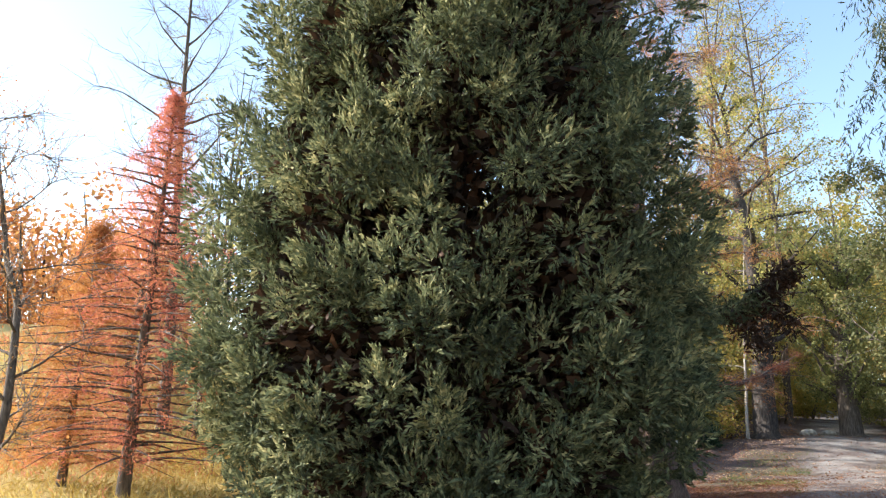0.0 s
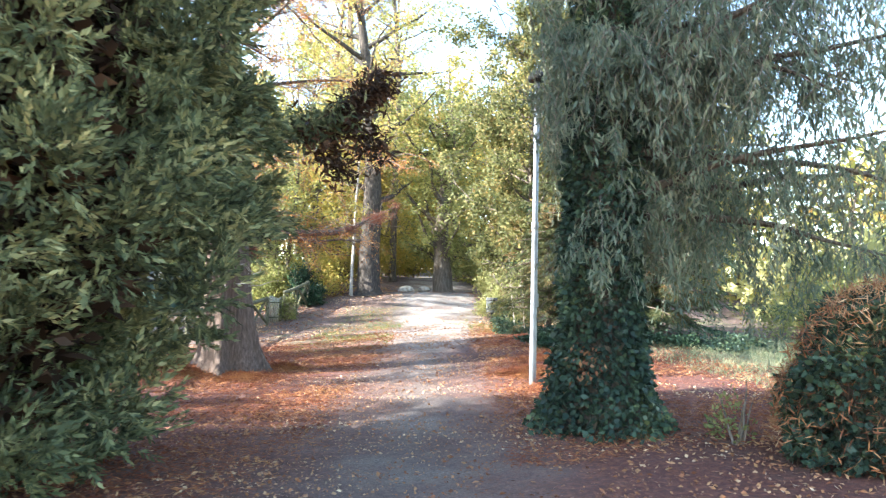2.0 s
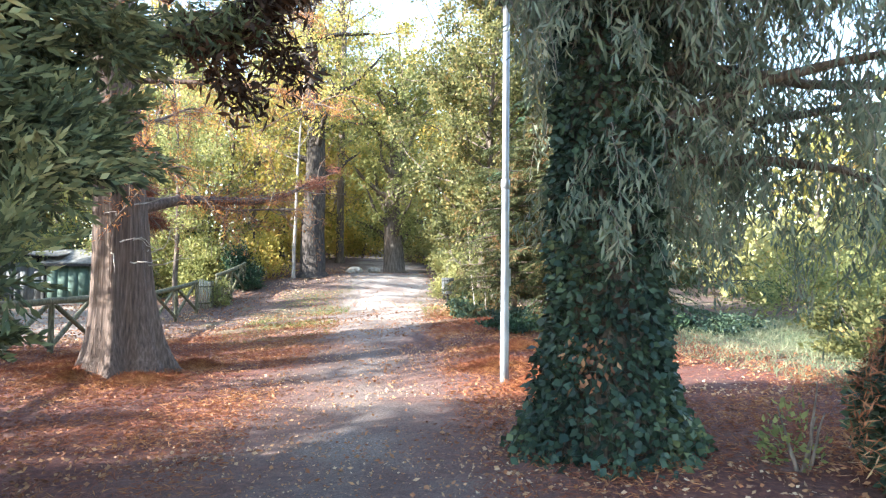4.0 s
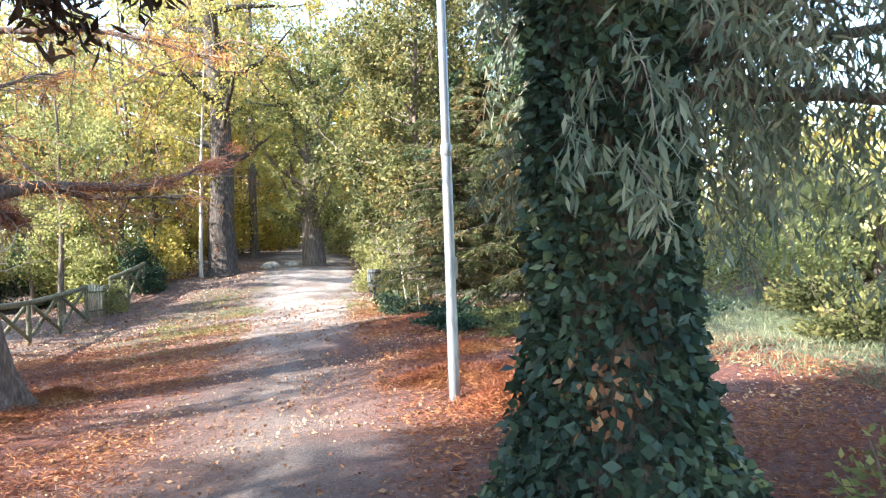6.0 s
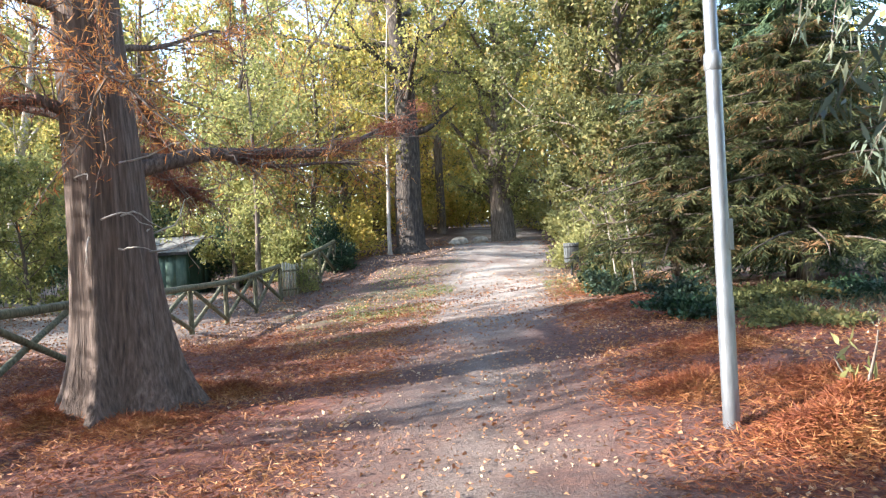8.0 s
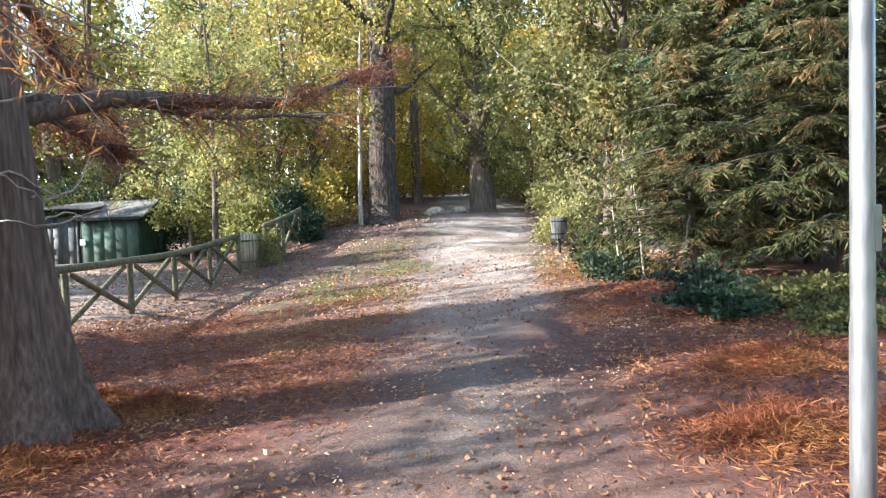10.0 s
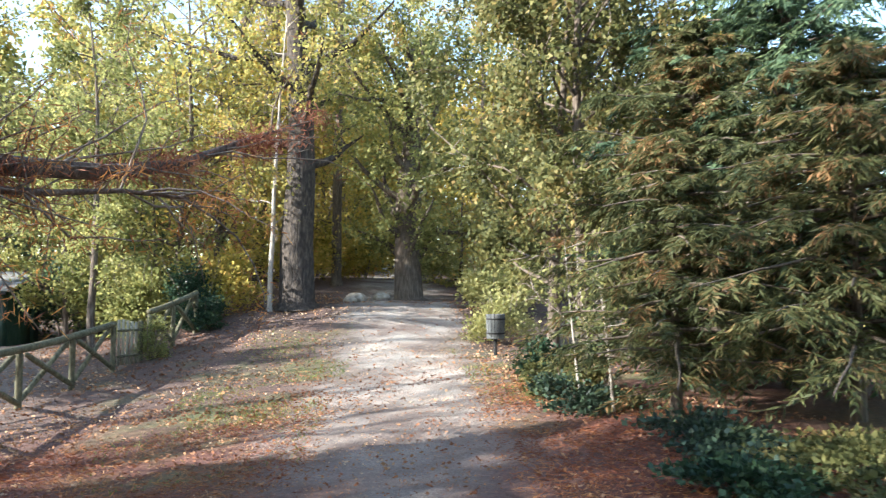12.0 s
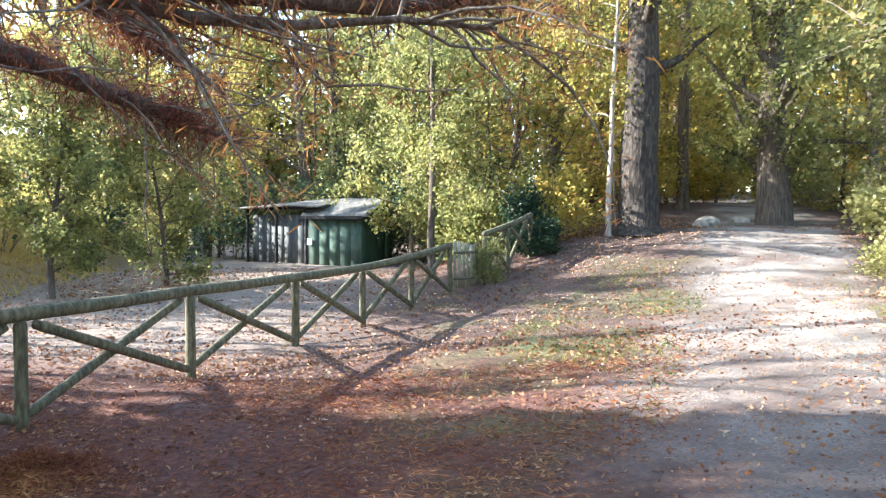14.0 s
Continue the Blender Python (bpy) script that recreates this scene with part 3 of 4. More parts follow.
def layered_conifer(name, x, y, height, spread, material, seed, label, low=0.4, sprays=16, count=70, feather=0.025, needle=(0.09, 0.029), flat=True, power=1.6):
    """A conifer of drooping boughs in tiers with flat sprays."""
    rng = np.random.default_rng(seed)
    z0 = gz(x, y) - 0.05
    tree = thing(name, (x, y, z0), label, "tree")
    limb_part(tree, [(np.array([[x, y, z0], [x, y, z0 + height * 0.5], [x, y, z0 + height]]), [0.04 + height * 0.012, height * 0.009, 0.02])], M_BARK, "trunk", 9)
    main, twigs = [], []
    nb = int(height * 19)
    for k in range(nb):
        h = low + (height - low) * (k / nb)
        a = k * 2.39996 + rng.uniform(-0.3, 0.3)
        ln = spread * (1 - (h / height) ** power) * rng.uniform(0.5, 1.15) + 0.15
        p = wander(rng, (x, y, z0 + h), (math.cos(a), math.sin(a), 0.15), ln, 6, 0.06, -0.35)
        main.append((p, np.linspace(0.03, 0.006, 7)))
        for j in range(sprays):
            q = rng.uniform(0.5, 5.9)
            i = int(q)
            s = p[i] + (p[i + 1] - p[i]) * (q - i)
            sgn = 1 if j % 2 else -1
            d = np.array([math.cos(a + sgn * 0.9), math.sin(a + sgn * 0.9), -0.15]) + rng.normal(0, 0.15, 3)
            twigs.append((wander(rng, s, d, 0.32 * ln * rng.uniform(0.4, 1.0), 4, 0.08, -0.5), np.linspace(0.006, 0.002, 5)))
    limb_part(tree, main, M_BARK, "boughwork", 4)
    if flat:
        v, f = fronds(rng, twigs, count, needle[0], needle[1])
    else:
        v, f = needle_tufts(rng, twigs, count, feather, needle[0], needle[1], hang=0.5, first=0.0)
    crown_part(tree, v, f, material)
    return tree


def broadleaf_tree(name, x, y, height, trunk_r, low, spread, material, seed, label, count=9000, leaf=0.11, bark=None, limbs=18, lean=(0.0, 0.0), bare=False, category="tree", wob=0.05):
    rng = np.random.default_rng(seed)
    z0 = gz(x, y) - 0.05
    tree = thing(name, (x, y, z0), label, category)
    bark = bark or M_BARK
    steps = 9
    tp = wander(rng, (x, y, z0), (lean[0], lean[1], 1), height, steps, wob, 0.3)
    tr = trunk_r * np.linspace(1, 0.12, steps + 1)
    tp = np.insert(tp, 1, tp[0] + (tp[1] - tp[0]) * 0.12, 0)
    tr = np.insert(tr, 0, trunk_r * 1.45)
    limb_part(tree, [(tp, tr)], bark, "trunk", 12)
    main, twigs = [], []
    for k in range(limbs):
        h = low + (1 - low) * (k + 0.5) / limbs
        q = h * (len(tp) - 1.01)
        i = int(q)
        s = tp[i] + (tp[i + 1] - tp[i]) * (q - i)
        a = k * 2.39996 + rng.uniform(-0.5, 0.5)
        ln = spread * (0.45 + 0.75 * math.sin(math.pi * min(1, (k + 2) / (limbs + 2)))) * rng.uniform(0.7, 1.15)
        p = wander(rng, s, (math.cos(a), math.sin(a), rng.uniform(0.2, 0.9)), ln, 6, 0.16, 0.25)
        main.append((p, trunk_r * 0.38 * np.linspace(1, 0.12, 7) * (1.1 - h * 0.7)))
        for _ in range(9):
            q = rng.uniform(1.0, 5.99)
            i = int(q)
            s = p[i] + (p[i + 1] - p[i]) * (q - i)
            d = unit(p[i + 1] - p[i]) + rng.normal(0, 0.6, 3)
            twigs.append((wander(rng, s, d, ln * rng.uniform(0.25, 0.5), 5, 0.25, 0.0), np.linspace(0.012, 0.003, 6)))
    limb_part(tree, main, bark, "limb", 6, category == "tree" and y < 33)
    if bare:
        fine = []
        for p, _ in twigs:
            for _ in range(3):
                i = rng.integers(1, 5)
                fine.append((wander(rng, p[i], unit(p[i] - p[i - 1]) + rng.normal(0, 0.5, 3), 0.7, 3, 0.2, 0.1), np.linspace(0.007, 0.003, 4)))
        twigs = twigs + fine
    limb_part(tree, twigs, M_TWIG, "twigwork", 3)
    if count:
        per = max(2, count // len(twigs))
        v, f = needle_tufts(rng, twigs, per, leaf * 1.1, leaf, leaf * 0.62, hang=0.6, first=0.1)
        crown_part(tree, v, f, material)
    return tree


def shrub(name, x, y, height, radius, material, seed, label, count=4000, leaf=0.07, width=0.6, stems=9, category="shrub"):
    """Many-stemmed bush with leaves in lumps."""
    rng = np.random.default_rng(seed)
    z0 = gz(x, y) - 0.04
    ob = thing(name, (x, y, z0), label, category)
    lines = []
    for k in range(stems):
        a = rng.uniform(0, 2 * np.pi)
        lines.append((wander(rng, (x + 0.15 * radius * math.cos(a), y + 0.15 * radius * math.sin(a), z0), (0.5 * math.cos(a) * radius / height, 0.5 * math.sin(a) * radius / height, 1), height * rng.uniform(0.6, 0.95), 6, 0.12), np.linspace(0.02, 0.005, 7)))
    limb_part(ob, lines, M_TWIG, "stem", 5)
    lumps = max(10, count // 120)
    d = unit(rng.normal(0, 1, (lumps, 3)))
    d[:, 2] = np.abs(d[:, 2])
    r = rng.uniform(0.35, 0.92, (lumps, 1))
    cen = np.array([x, y, z0 + height * 0.28]) + d * r * np.array([radius, radius, height * 0.72])
    cen[:, 2] -= rng.uniform(0, 0.25, lumps) * height * (cen[:, 2] > z0 + 0.3 * height)
    per = count // lumps
    pl = np.repeat(cen, per, 0) + rng.normal(0, 1, (lumps * per, 3)) * np.array([radius, radius, height * 0.6]) * 0.16
    pl[:, 2] = np.maximum(pl[:, 2], z0 + 0.05)
    v, f = leaves(rng, pl, unit(pl - np.array([x, y, z0])) + (0, 0, 0.1), leaf, leaf * width, jitter=0.6, droop=0.2)
    crown_part(ob, v, f, material)
    return ob


cypress_tree(-0.7, 9.05)
redwood_tree(3.44, 16.15)
ivy_tree(7.0, 9.2)
layered_conifer("conifer", 15.4, 19.8, 10.5, 3.4, M_THUJA, 41, "tall blue-green conifer with drooping sprays", 0.35, sprays=22, count=26, needle=(0.15, 0.03))
layered_conifer("conifer", 13.3, 17.3, 4.4, 2.3, M_THUJA2, 45, "broad conifer with browning drooping sprays", 0.7, sprays=24, count=30, needle=(0.13, 0.02), power=3.2)
layered_conifer("conifer", 13.6, 20.0, 5.6, 2.2, M_THUJA2, 42, "conifer with browning sprays beside the track", 0.7, sprays=22, count=30, needle=(0.13, 0.02), power=3.2)
layered_conifer("conifer", 11.5, 18.2, 3.2, 1.3, M_THUJA2, 43, "young conifer with brown drooping sprays", 0.6, sprays=18, count=26, needle=(0.11, 0.018), power=2.6)

# the wood beyond the bend
B = broadleaf_tree
B("oak_tree", 10.66, 32.4, 17, 0.53, 0.3, 4.2, M_OLIVE, 51, "large dark-barked tree with olive autumn leaves", 13000, 0.13, bark=M_BARK_DARK, limbs=24)
B("stout_tree", 14.8, 34.0, 8.5, 0.5, 0.2, 3.4, M_GREENLEAF, 52, "stout pollarded tree with thick grey trunk", 17000, 0.14, limbs=30)
B("slender_tree", 9.85, 32.3, 10, 0.08, 0.3, 1.5, M_OLIVE, 57, "slender pale-stemmed tree beside the large dark tree", 2000, 0.12, bark=M_BARK_PALE, limbs=14, wob=0.03)
B("olive_leaved_tree", 13.4, 22.4, 10.5, 0.13, 0.22, 2.6, M_DEEPOLIVE, 60, "dense tree with deep olive leaves over the track", 30000, 0.105, limbs=32)
B("track_side_tree", 13.9, 24.2, 10, 0.14, 0.2, 3.6, M_DEEPOLIVE, 53, "leafy tree with green and yellow leaves over the track", 20000, 0.13, limbs=26)
B("slender_tree", 5.4, 31.2, 9, 0.10, 0.25, 1.9, M_GREENLEAF, 54, "slender tree with yellow-green leaves beside the fence", 7000, 0.11, limbs=16)
B("pale_trunk_tree", -4.0, 41.0, 15, 0.27, 0.35, 3.6, M_OLIVE, 55, "tall tree with pale smooth bark", 8000, 0.13, bark=M_BARK_PALE)
B("young_tree", -2.7, 29.05, 4.8, 0.09, 0.2, 2.0, M_GREENLEAF, 56, "young tree with yellow-green leaves in the yard", 13000, 0.11, limbs=22)
B("young_tree", -1.0, 31.0, 4.0, 0.07, 0.14, 1.9, M_GREENLEAF, 58, "low twiggy tree with green and yellow leaves beside the hut", 11000, 0.11, limbs=24)
B("young_tree", 4.7, 34.6, 6.0, 0.08, 0.22, 2.0, M_GREENLEAF, 59, "young tree with bright green leaves beside the hut", 12000, 0.12, limbs=22)
for k, (x, y, h) in enumerate(((9.2, 38.5, 26), (12.4, 43.0, 28), (7.2, 45.0, 26), (15.8, 47.0, 28), (11.0, 40.0, 27), (13.5, 38.0, 25))):
    B("bare_wood_tree", x, y, h, 0.2, 0.3, 3.2, M_OLIVE, 90 + k, "tall nearly bare tree with fine grey twigs", 350, 0.15, limbs=36, bare=True, wob=0.03)
WOOD = [(8.9, 35.5, 8, 0.12, M_YELLOW), (7.8, 36.5, 11, 0.14, M_GREENLEAF), (5.0, 41.0, 14, 0.22, M_OLIVE), (1.0, 43.0, 15, 0.24, M_GREENLEAF),
        (-4.0, 42.0, 15, 0.24, M_OLIVE), (-8.5, 38.0, 14, 0.22, M_OLIVE), (12.6, 40.0, 11, 0.2, M_YELLOW), (14.2, 44.0, 16, 0.25, M_OLIVE),
        (9.5, 45.0, 14, 0.26, M_OLIVE), (19.5, 44.0, 15, 0.25, M_YELLOW), (22.0, 37.0, 13, 0.22, M_OLIVE), (20.0, 31.0, 12, 0.2, M_OLIVE),
        (24.5, 46.0, 16, 0.26, M_OLIVE), (-12.0, 45.0, 16, 0.26, M_GREENLEAF), (17.5, 50.0, 17, 0.3, M_GREENLEAF), (5.5, 50.0, 17, 0.3, M_YELLOW), (-2.0, 52.0, 18, 0.3, M_OLIVE)]
for k, (x, y, h, r, m) in enumerate(WOOD):
    B("wood_tree", x, y, h, r, 0.22, 3.8, m, 100 + k, "autumn tree with thinning yellow and green leaves in the wood", 3600 if x > 6 else 2000, 0.17, limbs=17)
UNDERWOOD = [(13.6, 40.2, 6.5, M_YELLOW), (18.5, 37.4, 6.0, M_OLIVE), (11.9, 42.0, 7.0, M_OLIVE), (8.7, 37.5, 7.0, M_YELLOW), (7.0, 35.0, 6.0, M_GREENLEAF), (5.0, 41.0, 6.5, M_GREENLEAF), (14.8, 41.5, 6.0, M_YELLOW),
             (20.8, 34.2, 6.5, M_OLIVE), (-3.5, 42.0, 6.5, M_OLIVE), (-7.5, 37.0, 6.0, M_OLIVE), (-7.5, 31.5, 6.0, M_OLIVE), (17.6, 32.0, 5.5, M_PALE), (6.0, 39.0, 7.5, M_OLIVE), (1.5, 41.5, 7.5, M_GREENLEAF), (22.5, 40.0, 7.5, M_OLIVE)]
for k, (x, y, h, m) in enumerate(UNDERWOOD):
    B("understorey_tree", x, y, h, 0.07, 0.08, 2.5, m, 150 + k, "leafy small tree in the wood's understorey", 5000, 0.15, limbs=20)
BUSH = [(8.6, 33.2, 2.4, 1.3, M_YELLOW), (12.3, 39.0, 2.4, 1.8, M_YELLOW), (15.5, 41.0, 2.6, 1.8, M_YELLOW), (10.6, 41.0, 2.6, 2.0, M_YELLOW), (18.2, 39.5, 2.4, 1.7, M_PALE),
        (19.0, 34.0, 3.0, 2.2, M_OLIVE), (16.2, 30.5, 2.3, 1.3, M_PALE), (6.0, 36.6, 3.0, 1.2, M_GREENLEAF), (3.4, 41.2, 3.8, 1.8, M_GREENLEAF),
        (0.2, 42.0, 3.8, 2.0, M_GREENLEAF), (-6.0, 39.0, 2.8, 2.0, M_OLIVE), (-6.5, 33.0, 3.2, 2.2, M_OLIVE), (-9.5, 29.0, 3.4, 2.4, M_OLIVE), (6.6, 33.6, 2.8, 1.4, M_GREENLEAF)]
for k, (x, y, h, r, m) in enumerate(BUSH):
    shrub("bush", x, y, h, r, m, 200 + k, "leafy autumn bush at the wood's edge", 3400, 0.13)
for k, (x, y, h, r) in enumerate(((-2.6, 41.0, 4.6, 2.2), (1.4, 41.8, 4.8, 2.2), (4.6, 38.9, 4.0, 1.6), (-6.2, 36.2, 4.2, 2.2), (6.4, 41.5, 5.0, 2.0))):
    shrub("evergreen_bush", x, y, h, r, M_THUJA, 240 + k, "tall dark evergreen bush behind the hut", 5200, 0.14)
shrub("laurel_bush", 7.75, 32.2, 2.3, 0.75, M_LAUREL, 231, "dark green evergreen bush by the fence", 5000, 0.09)
shrub("laurel_bush", 8.0, 31.3, 1.0, 0.7, M_LAUREL, 232, "low dark evergreen bush at the track's edge", 3000, 0.08)
shrub("fence_bush", 6.65, 29.55, 1.1, 0.45, M_GREENLEAF, 233, "small yellow-green bush growing through the fence", 2600, 0.05)

# trees west of the start
layered_conifer("red_larch", -7.2, 12.6, 8.6, 2.6, M_REDTREE, 61, "slender conifer in brick-red autumn needles", 0.8, sprays=11, count=20, feather=0.06, needle=(0.12, 0.010), flat=False)
B("bare_conifer", -10.9, 20.7, 16, 0.2, 0.15, 2.6, M_ORANGE, 62, "tall bare conifer with few needles", 0, 0.1, limbs=44, bare=True, wob=0.02)
layered_conifer("orange_larch", -9.6, 14.2, 6.0, 2.4, M_ORANGE, 63, "conifer in fading orange needles", 0.5, sprays=14, count=34, feather=0.1, needle=(0.12, 0.012), flat=False)
B("bare_tree", -7.6, 9.6, 8, 0.09, 0.2, 1.6, M_ORANGE, 64, "thin crooked bare tree", 500, 0.06, limbs=18, bare=True, wob=0.16)

# fields and woods further off
def far_wood(name, arc, seed, material, count, label, top=14.0):
    """A far belt of trees: stems and leaf masses that nobody could count."""
    rng = np.random.default_rng(seed)
    ob = thing(name, (arc[0], arc[1], gz(arc[0], arc[1])), label, "wood", kind="stuff")
    n = 46
    k = rng.random(n)
    cx = arc[0] + (arc[2] - arc[0]) * k + rng.normal(0, 3, n)
    cy = arc[1] + (arc[3] - arc[1]) * k + rng.normal(0, 3, n)
    cz = ground_z(cx, cy)
    hh = top * rng.uniform(0.6, 1.1, n)
    lines = [(wander(rng, (cx[i], cy[i], cz[i] - 0.1), (0, 0, 1), hh[i], 6, 0.08), np.linspace(0.22, 0.03, 7)) for i in range(n)]
    o = np.array(ob.location)
    v, f = tubes(lines, 6)
    tagged(part_mesh("trunk", mesh_from("trunk", v - o, f, True), M_BARK, ob), kind="stuff")
    lump = 26
    i = np.repeat(np.arange(n), lump)
    a, q = rng.uniform(0, 2 * np.pi, n * lump), rng.random(n * lump)
    w = (0.6 + 2.6 * np.sin(np.pi * np.clip(q * 0.85 + 0.1, 0, 1))) * rng.random(n * lump) ** 0.5
    cen = np.stack([cx[i] + w * np.cos(a), cy[i] + w * np.sin(a), cz[i] + 0.5 + q * hh[i]], -1)
    per = count // (n * lump)
    pl = np.repeat(cen, per, 0) + rng.normal(0, 0.55, (n * lump * per, 3))
    v, f = leaves(rng, pl, rng.normal(0, 1, pl.shape) + (0, 0, -0.4), 0.46, 0.3, jitter=0.3)
    crown_part(ob, v, f, material)


far_wood("far_wood", (-16, 58, 22, 60), 301, M_OLIVE, 56000, "belt of autumn woodland behind the clearing", 16)
far_wood("far_wood", (22, 58, 40, 42), 302, M_YELLOW, 40000, "belt of yellowing woodland behind the track", 15)
far_wood("far_wood", (36, 36, 42, -4), 303, M_OLIVE, 22000, "belt of autumn woodland beyond the meadow", 8)
far_wood("far_hedge", (30, 24, 34, 2), 305, M_PALE, 18000, "pale overgrown hedge beyond the meadow", 3.2)
far_wood("far_wood", (-26, 50, -44, 30), 304, M_ORANGE, 15000, "belt of orange woodland on the hill", 9)
EAST = [(17.0, 9.5, 1.5, 1.6, M_DEEPOLIVE), (20.5, 12.5, 1.8, 2.2, M_OLIVE), (24.0, 7.5, 2.2, 2.6, M_PALE), (19.0, 16.0, 2.2, 1.8, M_GREENLEAF), (27.0, 14.0, 2.8, 2.8, M_OLIVE),
        (18.5, 4.5, 1.6, 1.7, M_PALE), (23.0, 20.0, 3.0, 2.4, M_OLIVE), (16.0, 13.0, 1.0, 1.2, M_DEEPOLIVE), (30.0, 3.0, 3.2, 3.0, M_OLIVE), (14.2, 11.4, 0.7, 1.0, M_DEEPOLIVE)]
for k, (x, y, h, r, m) in enumerate(EAST):
    shrub("meadow_bush", x, y, h, r, m, 320 + k, "rounded bush on the rough meadow", 3000, 0.10)
WEST = [(-12, 24, 1.6, 1.8, M_DRYGRASS), (-7.5, 17.5, 1.3, 1.5, M_DRYGRASS), (-14, 18, 1.7, 2.0, M_DRYGRASS), (-4.2, 14.8, 1.5, 0.9, M_GREENLEAF), (-17, 30, 2.4, 2.4, M_ORANGE)]
for k, (x, y, h, r, m) in enumerate(WEST):
    shrub("rough_bush", x, y, h, r, m, 340 + k, "tawny rough growth on the grassy slope", 4500, 0.14, 0.16)
# thin trees added to the west, which stripe the track with their shade
SHADE = [(-9.0, 19.0, 10, 0.09, 0), (-7.2, 22.6, 11, 0.11, 0), (-10.5, 23.4, 12, 0.10, 300), (-8.0, 25.2, 11, 0.10, 0), (-11.8, 26.2, 13, 0.12, 0),
         (-9.2, 28.6, 11, 0.10, 0), (-13.5, 22.6, 13, 0.13, 300), (-14.5, 31.0, 14, 0.13, 0),
         (-6.4, 24.4, 8, 0.06, 0), (-6.9, 26.6, 8.5, 0.07, 0), (-8.6, 27.6, 10, 0.08, 0), (-6.2, 29.4, 8, 0.06, 0), (-10.8, 29.6, 11, 0.09, 0),
         (-5.0, 15.5, 8.0, 0.08, 150), (-3.9, 16.7, 7.0, 0.07, 200), (-5.2, 17.8, 8.5, 0.09, 1300), (-4.3, 19.0, 7.5, 0.09, 2600)]
for k, (x, y, h, r, n) in enumerate(SHADE):
    B("thin_bare_tree", x, y, h, r, 0.12, 2.3, M_OLIVE, 360 + k, "thin nearly bare tree west of the track", n, 0.14, limbs=18, bare=k > 12, wob=0.04)


# conifer out of view, added to cast the dark band across the track
layered_conifer("shade_conifer", -5.2, 20.5, 8.0, 2.0, M_THUJA, 44, "unseen dark conifer added to shade the track", 0.5, sprays=16, count=20, needle=(0.16, 0.06))


# ---------------------------------------------------------------- fence, gate and hut
def log(p, q, r, sides=10, bow=0.0):
    """A round timber with slightly worn ends, from p to q."""
    p, q = np.array(p, float), np.array(q, float)
    d = unit(q - p)
    k = np.array([0, 0.012, 0.05, 0.35, 0.65, 0.95, 0.988, 1.0])
    pts = p + (q - p) * k[:, None]
    pts[:, 2] += bow * np.sin(np.pi * k)
    rad = r * np.array([0.02, 0.85, 1.0, 1.03, 0.98, 1.0, 0.85, 0.02])
    return tubes([(pts, rad)], sides)


def log_part(parent, name, p, q, r, material, label="", bow=0.0):
    v, f = log(p, q, r, bow=bow)
    return part_mesh(name, mesh_from(name, v - np.array(parent.location), f, True), material, parent, label)


def timber_fence(posts, label, last_brace=True):
    x0, y0 = posts[0]
    fence = thing("timber_fence", (x0, y0, gz(x0, y0)), label, "fence")
    tops = []
    for x, y in posts:
        z = gz(x, y)
        log_part(fence, "post", (x, y, z - 0.15), (x, y, z + 0.97), 0.058, M_TIMBER)
        tops.append(np.array([x, y, z]))
    for a, b in zip(tops, tops[1:]):
        d = unit(b - a)
        n = np.array([-d[1], d[0], 0]) * 0.05
        log_part(fence, "top_rail", a - d * 0.05 + (0, 0, 1.02), b + d * 0.05 + (0, 0, 1.02), 0.066, M_TIMBER, bow=-0.012)
        log_part(fence, "brace", a + n + d * 0.08 + (0, 0, 0.10), b + n - d * 0.08 + (0, 0, 0.93), 0.048, M_TIMBER)
        log_part(fence, "brace", a - n + d * 0.08 + (0, 0, 0.93), b - n - d * 0.08 + (0, 0, 0.10), 0.048, M_TIMBER)
    return fence


timber_fence([(0.1, 13.6), (0.8, 15.8), (1.5, 18.0), (2.2, 20.15), (2.88, 22.3), (3.65, 24.35), (4.37, 26.3), (5.12, 27.75), (5.85, 28.85)], "weathered round-timber fence with crossed braces")
timber_fence([(6.6, 29.75), (7.15, 30.3), (7.75, 31.1)], "weathered round-timber fence running into the bushes")


def boards(parent, name, origin, ux, uz, width, height, count, thick, gap, material, cut=None):
    """Upright boards side by side in the plane of ux and uz."""
    ux, uz = np.array(ux, float), np.array(uz, float)
    un = np.cross(ux, uz)
    w = width / count
    for k in range(count):
        a, b = k * w + gap / 2, (k + 1) * w - gap / 2
        h = height + (cut(k) if cut else 0)
        c = [np.array(origin) + ux * i + uz * j + un * n for n in (0, thick) for i, j in ((a, 0), (b, 0), (b, h), (a, h))]
        f = [(0, 3, 2, 1), (4, 5, 6, 7), (0, 1, 5, 4), (1, 2, 6, 5), (2, 3, 7, 6), (3, 0, 4, 7)]
        part_mesh(name, mesh_from(name, np.array(c) - np.array(parent.location), np.array(f)), material, parent)


def picket_gate():
    a, b = np.array([5.9, 28.92, 0]), np.array([6.34, 29.38, 0])
    z = gz(6.1, 29.1)
    gate = thing("picket_gate", (a[0], a[1], z), "small pale picket gate in the timber fence", "gate")
    d = unit(b - a)
    rng = np.random.default_rng(5)
    hs = rng.uniform(-0.05, 0.05, 5)
    boards(gate, "picket", a + (0, 0, z + 0.06), d, (0, 0, 1), 0.64, 0.95, 5, 0.025, 0.06, M_PALEWOOD, lambda k: hs[k])
    for h in (0.25, 0.8):
        log_part(gate, "rail", a + (0.03, -0.03, z + h), b + (0.03, -0.03, z + h), 0.025, M_TIMBER)
    log_part(gate, "post", b + d * 0.1 + (0, 0, z - 0.1), b + d * 0.1 + (0, 0, z + 1.0), 0.055, M_TIMBER)
    return gate


